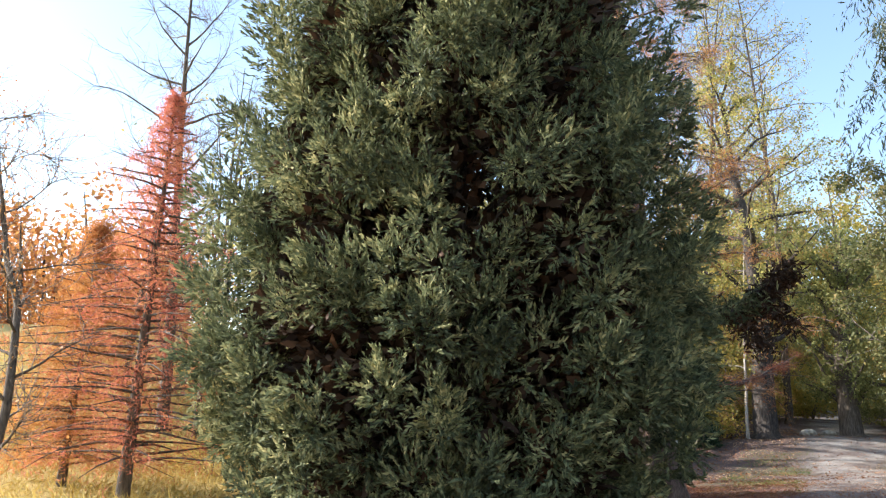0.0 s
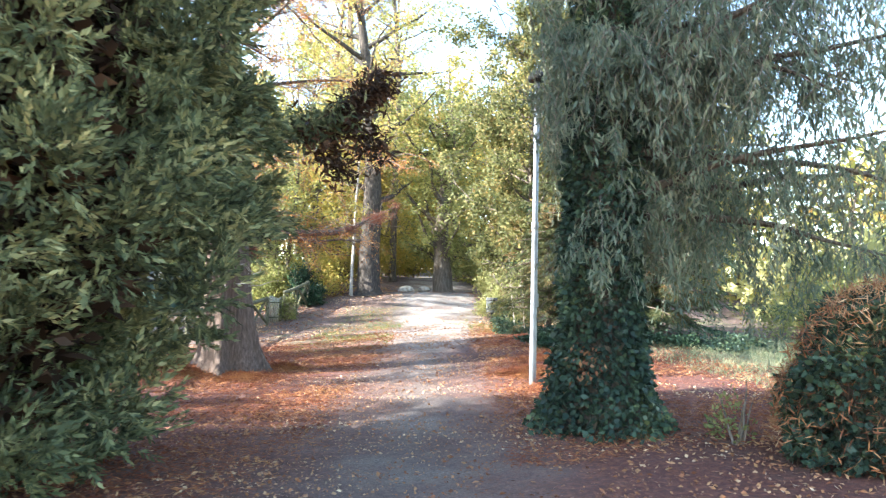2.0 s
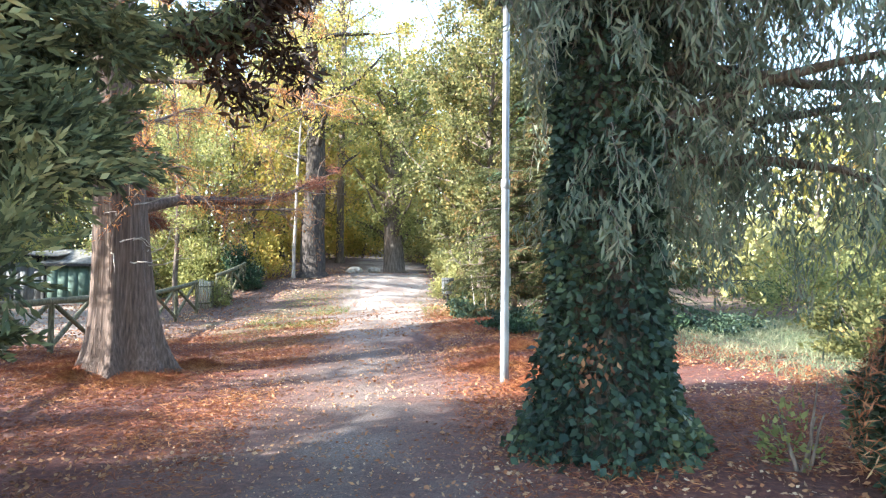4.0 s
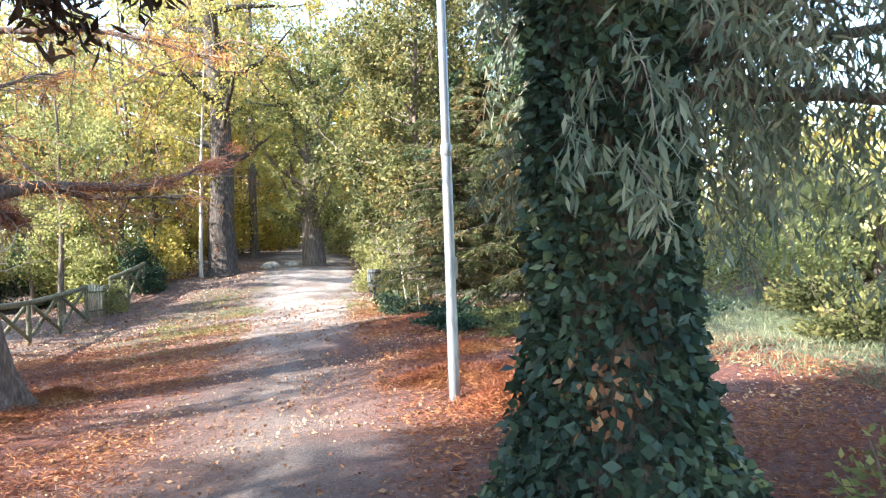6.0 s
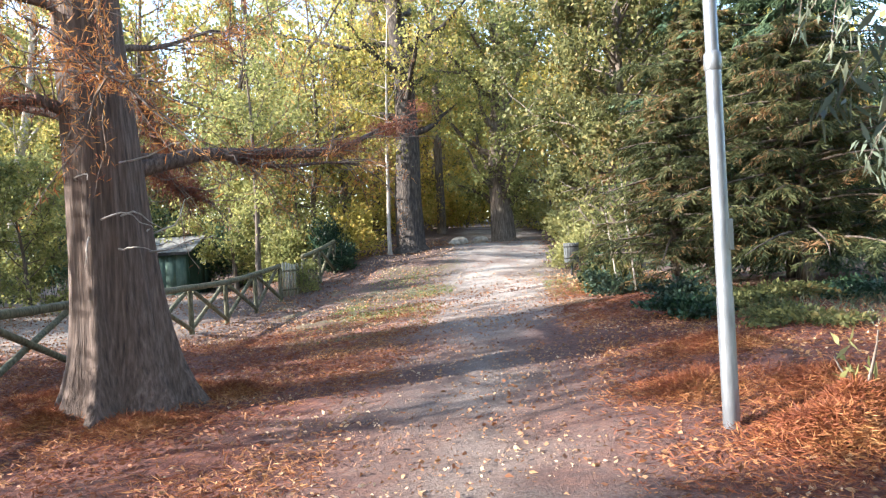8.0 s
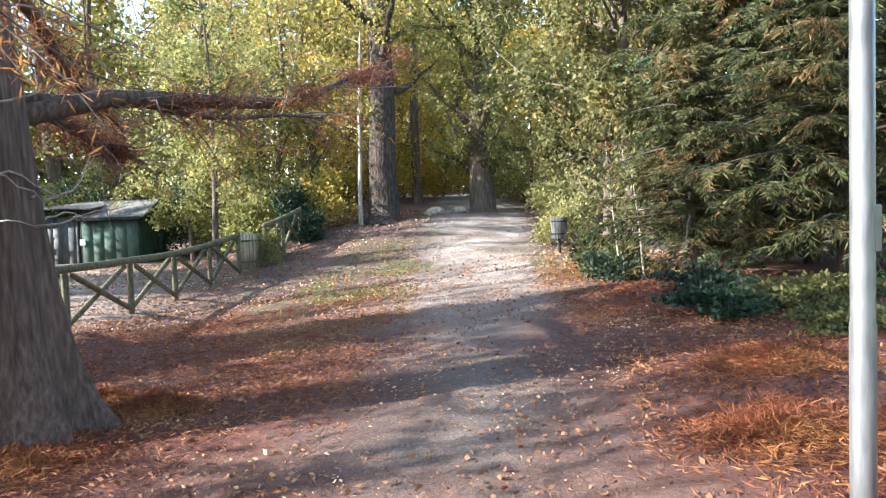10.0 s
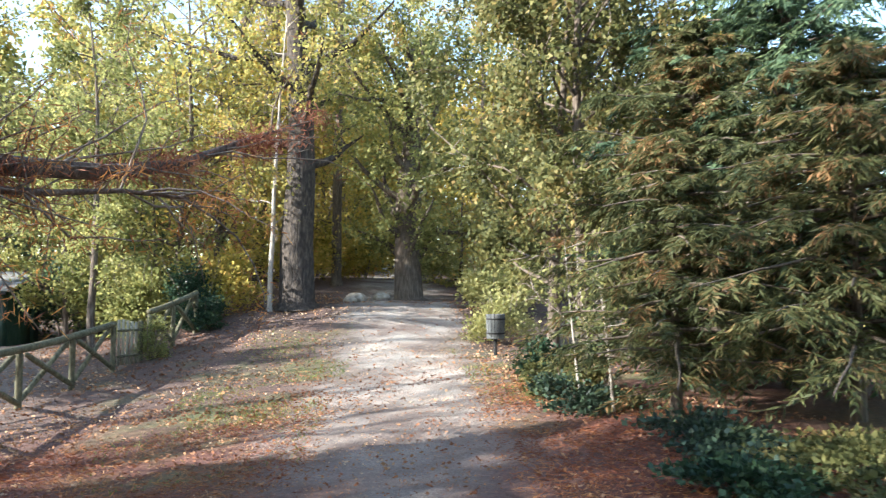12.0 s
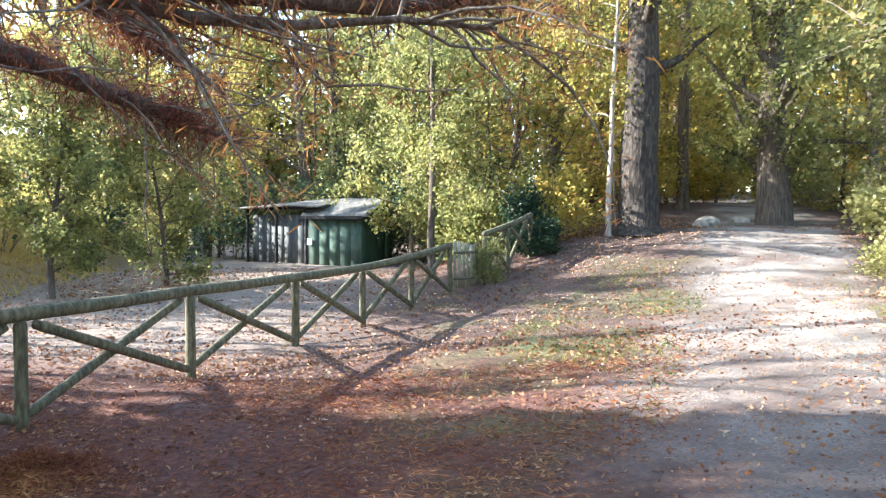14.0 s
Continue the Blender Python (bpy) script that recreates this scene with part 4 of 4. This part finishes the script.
M_PALEWOOD = bark_material("pale_sawn_wood", (0.2, 0.185, 0.13), (0.34, 0.32, 0.24), (0.48, 0.46, 0.37), stretch=(8, 8, 1), strength=0.2, dist=0.005)
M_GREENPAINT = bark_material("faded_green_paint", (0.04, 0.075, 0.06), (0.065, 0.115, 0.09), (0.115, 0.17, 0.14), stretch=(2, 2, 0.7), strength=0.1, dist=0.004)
M_DARKGREEN = bark_material("darker_green_wood", (0.015, 0.045, 0.032), (0.025, 0.065, 0.047), (0.05, 0.09, 0.07), stretch=(3, 3, 1), strength=0.1, dist=0.004)
M_GREYBOARD = bark_material("grey_weathered_board", (0.07, 0.08, 0.08), (0.12, 0.13, 0.13), (0.2, 0.21, 0.21), stretch=(2, 2, 0.7), strength=0.2, dist=0.005)
M_ROOF = bark_material("grey_roofing_felt", (0.08, 0.08, 0.07), (0.16, 0.16, 0.145), (0.28, 0.28, 0.26), stretch=(2, 2, 2), strength=0.3, dist=0.01)
M_BLACK = bark_material("black_tarred_wood", (0.01, 0.01, 0.01), (0.02, 0.02, 0.02), (0.04, 0.04, 0.04), strength=0.2)
M_SIGN = bark_material("pale_notice_board", (0.5, 0.6, 0.6), (0.62, 0.72, 0.72), (0.75, 0.82, 0.8), stretch=(1, 1, 1), strength=0.0)


def slab(parent, name, corners, thick, material, label=""):
    """A flat piece through four corners, thickened against its normal, with eased edges."""
    c = [Vector(p) - Vector(parent.location) for p in corners]
    n = (c[1] - c[0]).cross(c[3] - c[0]).normalized() * thick
    bm = bmesh.new()
    top = [bm.verts.new(p) for p in c]
    low = [bm.verts.new(p - n) for p in c]
    bm.faces.new(top)
    bm.faces.new(low[::-1])
    for k in range(4):
        bm.faces.new((top[k], low[k], low[(k + 1) % 4], top[(k + 1) % 4]))
    bmesh.ops.recalc_face_normals(bm, faces=bm.faces)
    bmesh.ops.bevel(bm, geom=bm.edges[:], offset=min(0.012, thick * 0.3), segments=1, affect="EDGES")
    return part(name, bm, material, parent, label)


def green_hut():
    fl, fr = Vector((0.95, 38.1, 0)), Vector((2.9, 37.0, 0))
    u = (fr - fl).normalized()
    w = Vector((-u.y, u.x, 0))                  # towards the back
    z = gz(2.2, 37.2) - 0.05
    up = Vector((0, 0, 1))
    depth, eave, ridge = 1.7, 1.78, 2.25
    hut = thing("green_hut", (fl.x, fl.y, z), "small green wooden hut with a grey felt gable roof", "hut")
    bl, br = fl + w * depth, fr + w * depth
    P = lambda p, h: p + up * (z + h)
    # walls of wide boards
    length = (fr - fl).length
    boards(hut, "front_board", P(fl, 0), u, (0, 0, 1), length, eave, 5, -0.03, 0.004, M_GREENPAINT)
    boards(hut, "back_board", P(bl, 0), u, (0, 0, 1), length, eave, 5, 0.03, 0.004, M_GREENPAINT)
    # side walls and gables take a darker green than front and back
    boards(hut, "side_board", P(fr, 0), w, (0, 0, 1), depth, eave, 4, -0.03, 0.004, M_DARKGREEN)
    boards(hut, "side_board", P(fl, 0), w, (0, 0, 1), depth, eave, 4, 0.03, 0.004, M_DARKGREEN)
    for a in (fl, fr):
        m = a + w * depth / 2
        bm = bmesh.new()
        vs = [bm.verts.new(q - Vector(hut.location)) for q in (P(a, eave), P(a + w * depth, eave), P(m, ridge), P(a + u * 0.03, eave), P(a + w * depth + u * 0.03, eave), P(m + u * 0.03, ridge))]
        for q in ((0, 1, 2), (5, 4, 3), (0, 3, 4, 1), (1, 4, 5, 2), (2, 5, 3, 0)):
            bm.faces.new([vs[k] for k in q])
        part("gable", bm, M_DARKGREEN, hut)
    # door in the side, with its handle and the pale notice
    d0, d1 = fr + w * 0.15 + u * 0.034, fr + w * 0.8 + u * 0.034
    door = slab(hut, "door", [P(d0, 0.04), P(d1, 0.04), P(d1, 1.66), P(d0, 1.66)], 0.03, M_DARKGREEN, "dark green door")
    hd = d1 - w * 0.08 + u * 0.02
    v, f = log(P(hd, 0.82), P(hd, 0.96), 0.012, 6)
    part_mesh("handle", mesh_from("handle", v - np.array(hut.location), f), M_BLACK, door, "black handle")
    n0, n1 = fr + w * 1.02 + u * 0.045, fr + w * 1.32 + u * 0.045
    slab(hut, "notice", [P(n0, 1.22), P(n1, 1.22), P(n1, 1.62), P(n0, 1.62)], 0.012, M_SIGN, "pale blue notice")
    # roof with overhang
    oh = 0.22
    rl, rr = fl + w * depth / 2 - u * oh, fr + w * depth / 2 + u * (oh + 0.15)
    drop = 0.13
    slab(hut, "roof_slope", [P(fl - u * oh - w * oh, eave - drop + 0.06), P(fr + u * (oh + 0.15) - w * oh, eave - drop + 0.06), P(rr, ridge + 0.06), P(rl, ridge + 0.06)], 0.05, M_ROOF)
    slab(hut, "roof_slope", [P(rl, ridge + 0.064), P(rr, ridge + 0.064), P(br + u * (oh + 0.15) + w * oh, eave - drop + 0.06), P(bl - u * oh + w * oh, eave - drop + 0.06)], 0.05, M_ROOF)
    slab(hut, "fascia", [P(fl - u * oh - w * (oh + 0.02), eave - drop - 0.06), P(fr + u * oh - w * (oh + 0.02), eave - drop - 0.06), P(fr + u * oh - w * (oh + 0.02), eave - drop + 0.05), P(fl - u * oh - w * (oh + 0.02), eave - drop + 0.05)], 0.02, M_BLACK)
    # open shelter built on to the hut
    sh = thing("lean_to_shelter", (fl.x, fl.y, z), "grey boarded lean-to with an uneven felt roof beside the hut", "shelter")
    s0, s1 = fl - u * 2.9, fl - u * 0.12
    boards(sh, "wall_board", P(s0 + w * 0.25, 0), u, (0, 0, 1), (s1 - s0).length, 1.75, 9, -0.025, 0.003, M_GREYBOARD)
    for a in (s0, s0 + u * 1.4, s1):
        log_part(sh, "post", P(a, -0.1), P(a, 2.0), 0.05, M_BLACK)
        log_part(sh, "rear_post", P(a + w * 1.6, -0.1), P(a + w * 1.6, 2.15), 0.05, M_BLACK)
    log_part(sh, "beam", P(s0 - u * 0.2, 1.98), P(s1 + u * 0.2, 1.98), 0.06, M_BLACK)
    log_part(sh, "beam", P(s0 - u * 0.2 + w * 1.6, 2.15), P(s1 + u * 0.2 + w * 1.6, 2.15), 0.06, M_BLACK)
    slab(sh, "roof_sheet", [P(s0 - u * 0.3 - w * 0.3, 2.0), P(s1 - u * 0.9 - w * 0.3, 2.06), P(s1 - u * 0.9 + w * 1.8, 2.30), P(s0 - u * 0.3 + w * 1.8, 2.22)], 0.05, M_ROOF)
    slab(sh, "roof_sheet", [P(s1 - u * 1.0 - w * 0.25, 2.10), P(s1 + u * 0.75 - w * 0.25, 2.02), P(s1 + u * 0.75 + w * 1.8, 2.36), P(s1 - u * 1.0 + w * 1.8, 2.34)], 0.05, M_ROOF)
    q = s1 + u * 0.08 - w * 0.07
    slab(sh, "sign", [P(q, 0.72), P(q + u * 0.22, 0.72), P(q + u * 0.22, 0.94), P(q, 0.94)], 0.01, M_SIGN, "small white sign")


picket_gate()
green_hut()


# ---------------------------------------------------------------- lamp post and litter bin
def lamp_post(x, y):
    m, nt, b = base_material("galvanised_steel", 0.42, 0.55)
    n = noise_tex(nt, 6, 4, stretch=(4, 4, 0.6))
    nt.links.new(ramp(nt, n, [(0.3, (0.17, 0.18, 0.195)), (0.6, (0.27, 0.285, 0.3)), (0.8, (0.36, 0.37, 0.38))]), b.inputs["Base Color"])
    bump(nt, b, n, 0.15, 0.003)
    z = gz(x, y)
    post = thing("lamp_post", (x, y, z), "slim galvanised steel lamp post standing in needle litter", "lamp post")
    pts = np.array([[0, 0, -0.2], [0, 0, 0.9], [0, 0, 0.92], [0, 0, 2.55], [0, 0, 2.60], [0, 0, 4.97], [0, 0, 4.99]])
    v, f = tubes([(pts, [0.058, 0.058, 0.054, 0.053, 0.046, 0.044, 0.002])], 20)
    part_mesh("pole", mesh_from("pole", v, f, True), m, post)
    v, f = tubes([(np.array([[0, 0, 2.5], [0, 0, 2.52], [0, 0, 2.62], [0, 0, 2.64]]), [0.052, 0.062, 0.06, 0.046])], 20)
    part_mesh("collar", mesh_from("collar", v, f, True), m, post)
    v, f = tubes([(np.array([[0, 0, 4.96], [0, 0, 4.98], [0, 0, 5.04], [0, 0, 5.14], [0, 0, 5.18]]), [0.05, 0.15, 0.16, 0.08, 0.004])], 20)
    part_mesh("lamp_head", mesh_from("lamp_head", v, f, True), M_BLACK, post, "dark lamp head")
    bm = bmesh.new()
    bmesh.ops.create_cube(bm, size=1, matrix=Matrix.Translation((0.035, -0.04, 1.35)) @ Matrix.Diagonal((0.05, 0.03, 0.22, 1)))
    bmesh.ops.bevel(bm, geom=bm.edges[:], offset=0.006, segments=1, affect="EDGES")
    part("access_cover", bm, m, post)


def litter_bin(x, y):
    z = gz(x, y)
    ob = thing("litter_bin", (x, y, z), "round slatted wooden litter bin on a short post", "litter bin")
    log_part(ob, "post", (x, y, z - 0.1), (x, y, z + 0.5), 0.04, M_BLACK)
    v, f = tubes([(np.array([[0, 0, 0.42], [0, 0, 0.43], [0, 0, 0.9], [0, 0, 0.9], [0, 0, 0.5]]), [0.01, 0.18, 0.19, 0.175, 0.16])], 18)
    part_mesh("liner", mesh_from("liner", v, f, True), M_BLACK, ob)
    for k in range(16):
        a = 2 * math.pi * k / 16
        u, n = Vector((-math.sin(a), math.cos(a), 0)), Vector((math.cos(a), math.sin(a), 0))
        c = Vector((x, y, z)) + n * 0.2
        slab(ob, "slat", [c - u * 0.033 + Vector((0, 0, 0.38)), c + u * 0.033 + Vector((0, 0, 0.38)), c + u * 0.035 + n * 0.015 + Vector((0, 0, 0.93)), c - u * 0.035 + n * 0.015 + Vector((0, 0, 0.93))], 0.018, M_GREYBOARD)
    for h in (0.5, 0.82):
        v, f = tubes([(np.array([[0, 0, h - 0.018], [0, 0, h + 0.018]]), [0.217, 0.219])], 20)
        part_mesh("hoop", mesh_from("hoop", v, f, True), M_BLACK, ob)


lamp_post(7.82, 12.33)
litter_bin(13.7, 26.2)


# ---------------------------------------------------------------- undergrowth and small things
def ivy_mound(x, y, r, h):
    rng = np.random.default_rng(71)
    z = gz(x, y)
    ob = thing("ivy_mound", (x, y, z), "old stump overgrown by a dome of dark ivy", "ivy mound")
    v, f = tubes([(np.array([[0, 0, -0.1], [0, 0, h * 0.5], [0, 0, h * 0.85], [0, 0, h * 0.92]]), [r * 0.6, r * 0.55, r * 0.25, 0.02])], 14)
    part_mesh("stump", mesh_from("stump", v, f, True), M_BARK, ob)
    n = 19000
    d = unit(rng.normal(0, 1, (n, 3)))
    d[:, 2] = np.abs(d[:, 2])
    s = 0.86 + 0.1 * np.sin(5 * d[:, 0] + 3 * d[:, 1]) + 0.06 * np.sin(11 * d[:, 2] + 4 * d[:, 0]) + rng.uniform(-0.08, 0.08, n)
    pl = np.array([x, y, z]) + d * s[:, None] * np.array([r, r, h]) + (0, 0, 0.02)
    v, f = leaves(rng, pl, d + (0, 0, -0.5), 0.075, 0.06, jitter=0.5)
    crown_part(ob, v, f, M_IVY, "ivy", "dark ivy leaves")
    n = 5200
    d = unit(rng.normal(0, 1, (n, 3)) + (0, 0, 0.6))
    d[:, 2] = np.abs(d[:, 2])
    pl = np.array([x, y, z]) + d * np.array([r, r, h])
    v, f = leaves(rng, pl, rng.normal(0, 1, pl.shape), 0.12, 0.012, jitter=0.4)
    crown_part(ob, v, f, M_FALLEN, "dead_stalk_tangle", "reddish dead stalks")


ivy_mound(8.95, 7.0, 1.15, 1.75)
shrub("yellow_sprig", 8.0, 8.15, 0.85, 0.3, M_GREENLEAF, 72, "thin sprig with pale yellow-green leaves", 150, 0.07, 0.5, stems=4, category="plant")
shrub("seedling", 8.8, 12.1, 0.62, 0.2, M_PALE, 73, "small seedling with a few pale yellow leaves in the litter", 20, 0.13, 0.3, stems=2, category="plant")
UNDER = [(10.3, 16.2, 0.25, 0.7), (10.9, 17.2, 0.35, 0.8), (11.6, 16.0, 0.32, 1.0), (12.8, 15.4, 0.4, 1.1), (11.2, 19.4, 0.6, 0.7), (11.8, 20.8, 0.7, 0.7), (12.4, 22.2, 0.7, 0.6), (13.9, 14.6, 0.45, 1.2), (10.9, 15.0, 0.22, 0.8)]
for k, (x, y, h, r) in enumerate(UNDER):
    shrub("ivy_undergrowth", x, y, h, r, (M_LAUREL, M_IVY, M_DEEPOLIVE)[k % 3], 400 + k, "low dark ivy and bramble under the conifers", 2000, 0.07, 0.7)
for k, (x, y, h) in enumerate(((11.45, 19.9, 1.5), (11.2, 18.9, 1.2), (12.9, 21.6, 2.0))):
    B("sapling", x, y, h * 1.5, 0.022, 0.4, 0.7, M_GREENLEAF, 420 + k, "thin pale-stemmed sapling under the conifers", 300, 0.08, bark=M_BARK_PALE, limbs=6, category="sapling", lean=(-0.12, 0.05))
shrub("pale_bush", 14.6, 27.6, 1.7, 0.85, M_PALE, 430, "pale sunlit bush behind the litter bin", 3200, 0.09)


def stone(x, y, r, seed):
    rng = np.random.default_rng(seed)
    bm = bmesh.new()
    bmesh.ops.create_icosphere(bm, subdivisions=2, radius=r)
    for q in bm.verts:
        q.co *= 1 + 0.16 * noise.noise(q.co * (2.2 / r) + Vector((seed, 0, 0)))
        q.co.z *= 0.6
        q.co.z = max(q.co.z, -0.3 * r)
    ob = part("stone", bm, M_STONE)
    ob.location = (x, y, gz(x, y) + 0.2 * r)
    tagged(ob, "pale rounded boulder at the track's end", "stone", group="boulders at the bend")


M_STONE = bark_material("pale_stone", (0.25, 0.22, 0.18), (0.42, 0.38, 0.32), (0.58, 0.54, 0.47), stretch=(2, 2, 2), strength=0.5, dist=0.02)
for k, (x, y, r) in enumerate(((12.9, 33.8, 0.34), (12.5, 33.2, 0.22), (13.9, 34.2, 0.3))):
    stone(x, y, r, 80 + k)


def scatter(name, n, box, seed, material, length, width, label, category, keep, lift=0.006, flat=0.25, up=0.0):
    """Countless small blades lying on, or standing in, the ground."""
    rng = np.random.default_rng(seed)
    x, y = rng.uniform(box[0], box[2], n), rng.uniform(box[1], box[3], n)
    k = keep(x, y, rng)
    x, y = x[k], y[k]
    pl = np.stack([x, y, ground_z(x, y) + lift + rng.random(len(x)) * lift * 2], -1)
    al = rng.normal(0, 1, pl.shape) * (1, 1, flat) + (0, 0, up)
    v, f = leaves(rng, pl, al, length, width, jitter=0.08, fold=0.15)
    ob = part_mesh(name, mesh_from(name, v, f), material)
    return tagged(ob, label, category, kind="stuff")


track_off = lambda x, y: np.abs(x - (0.40 * y + 0.95))
patchy = lambda x, y: 0.5 + 0.25 * np.sin(1.7 * x + 0.6 * y) + 0.25 * np.sin(2.3 * y - 0.9 * x + 1.0)
scatter("fallen_leaves", 46000, (-1, 5, 13, 24), 501, M_FALLEN, 0.05, 0.03, "scattered brown fallen leaves on the track and its sides", "fallen leaves", lambda x, y, r: r.random(len(x)) < 0.8 - 0.5 * (track_off(x, y) < 1.2))
scatter("far_fallen_leaves", 26000, (-6, 22, 16, 36), 502, M_FALLEN, 0.065, 0.04, "brown fallen leaves in the yard and at the wood's edge", "fallen leaves", lambda x, y, r: r.random(len(x)) < 0.9 - 0.7 * (track_off(x, y) < 1.5))
scatter("needle_litter", 150000, (0.5, 8, 12, 22), 503, M_LITTER, 0.09, 0.007, "rust-red fallen needles beside the track", "needle litter", lambda x, y, r: (r.random(len(x)) < 1.3 * patchy(x, y)) & (track_off(x, y) > 0.9 + 0.5 * r.random(len(x))), 0.012, 0.35)
scatter("track_debris", 48000, (1, 4, 13, 28), 507, M_FALLEN, 0.026, 0.016, "small bits of leaf and twig strewn over the gravel", "leaf debris", lambda x, y, r: (track_off(x, y) < 2.2))
scatter("grass", 34000, (5.5, 19.5, 13, 30), 504, M_GRASS, 0.07, 0.008, "thin patchy grass along the track", "grass", lambda x, y, r: (track_off(x, y) > 1.2) & (r.random(len(x)) < 1.5 * patchy(x, y) - 0.45) & (track_off(x, y) < 4), 0.0, 0.3, 1.2)
scatter("meadow_grass", 60000, (11, 3, 28, 16), 505, M_MEADOW, 0.15, 0.010, "rough meadow grass", "grass", lambda x, y, r: r.random(len(x)) < 0.4 + patchy(x, y), 0.0, 0.4, 1.2)
scatter("dry_grass", 34000, (-22, 9, -3.5, 34), 506, M_DRYGRASS, 0.34, 0.025, "tall straw-coloured grass on the slope", "grass", lambda x, y, r: r.random(len(x)) < 0.5 + 0.6 * patchy(x, y), 0.0, 0.4, 1.0)


def needle_pile(x, y, r, h, seed, n=8500):
    """A heap of raked or drifted needles."""
    rng = np.random.default_rng(seed)
    z = gz(x, y)
    a, q = rng.uniform(0, 2 * np.pi, n), np.abs(rng.normal(0, 0.55, n))
    px, py = x + r * q * np.cos(a) * 1.25, y + r * q * np.sin(a)
    hz = ground_z(px, py) + h * np.exp(-2.2 * q ** 2) * (0.75 + 0.25 * np.sin(9 * px) * np.sin(8 * py)) * rng.random(n) ** 0.3
    pl = np.stack([px, py, hz], -1)
    v, f = leaves(rng, pl, rng.normal(0, 1, pl.shape) * (1, 1, 0.45), 0.085, 0.0065, jitter=0.1)
    ob = thing("needle_pile", (x, y, z), "heap of rust-orange fallen needles", "needle pile", "needle heaps", "stuff")
    crown_part(ob, v, f, M_LITTER, "needle_heap")


PILES = [(8.15, 11.8, 0.45, 0.26), (8.55, 11.95, 0.4, 0.2), (8.75, 12.0, 0.6, 0.14), (8.9, 12.6, 0.7, 0.16), (8.2, 13.3, 0.6, 0.12), (2.7, 15.85, 0.35, 0.2), (4.45, 16.35, 0.4, 0.16), (3.6, 15.45, 0.6, 0.06),
         (9.3, 14.4, 0.6, 0.14), (4.0, 17.0, 0.6, 0.1), (2.6, 17.6, 0.7, 0.1), (3.0, 19.0, 0.55, 0.16)]
for k, (x, y, r, h) in enumerate(PILES):
    needle_pile(x, y, r, h, 600 + k)
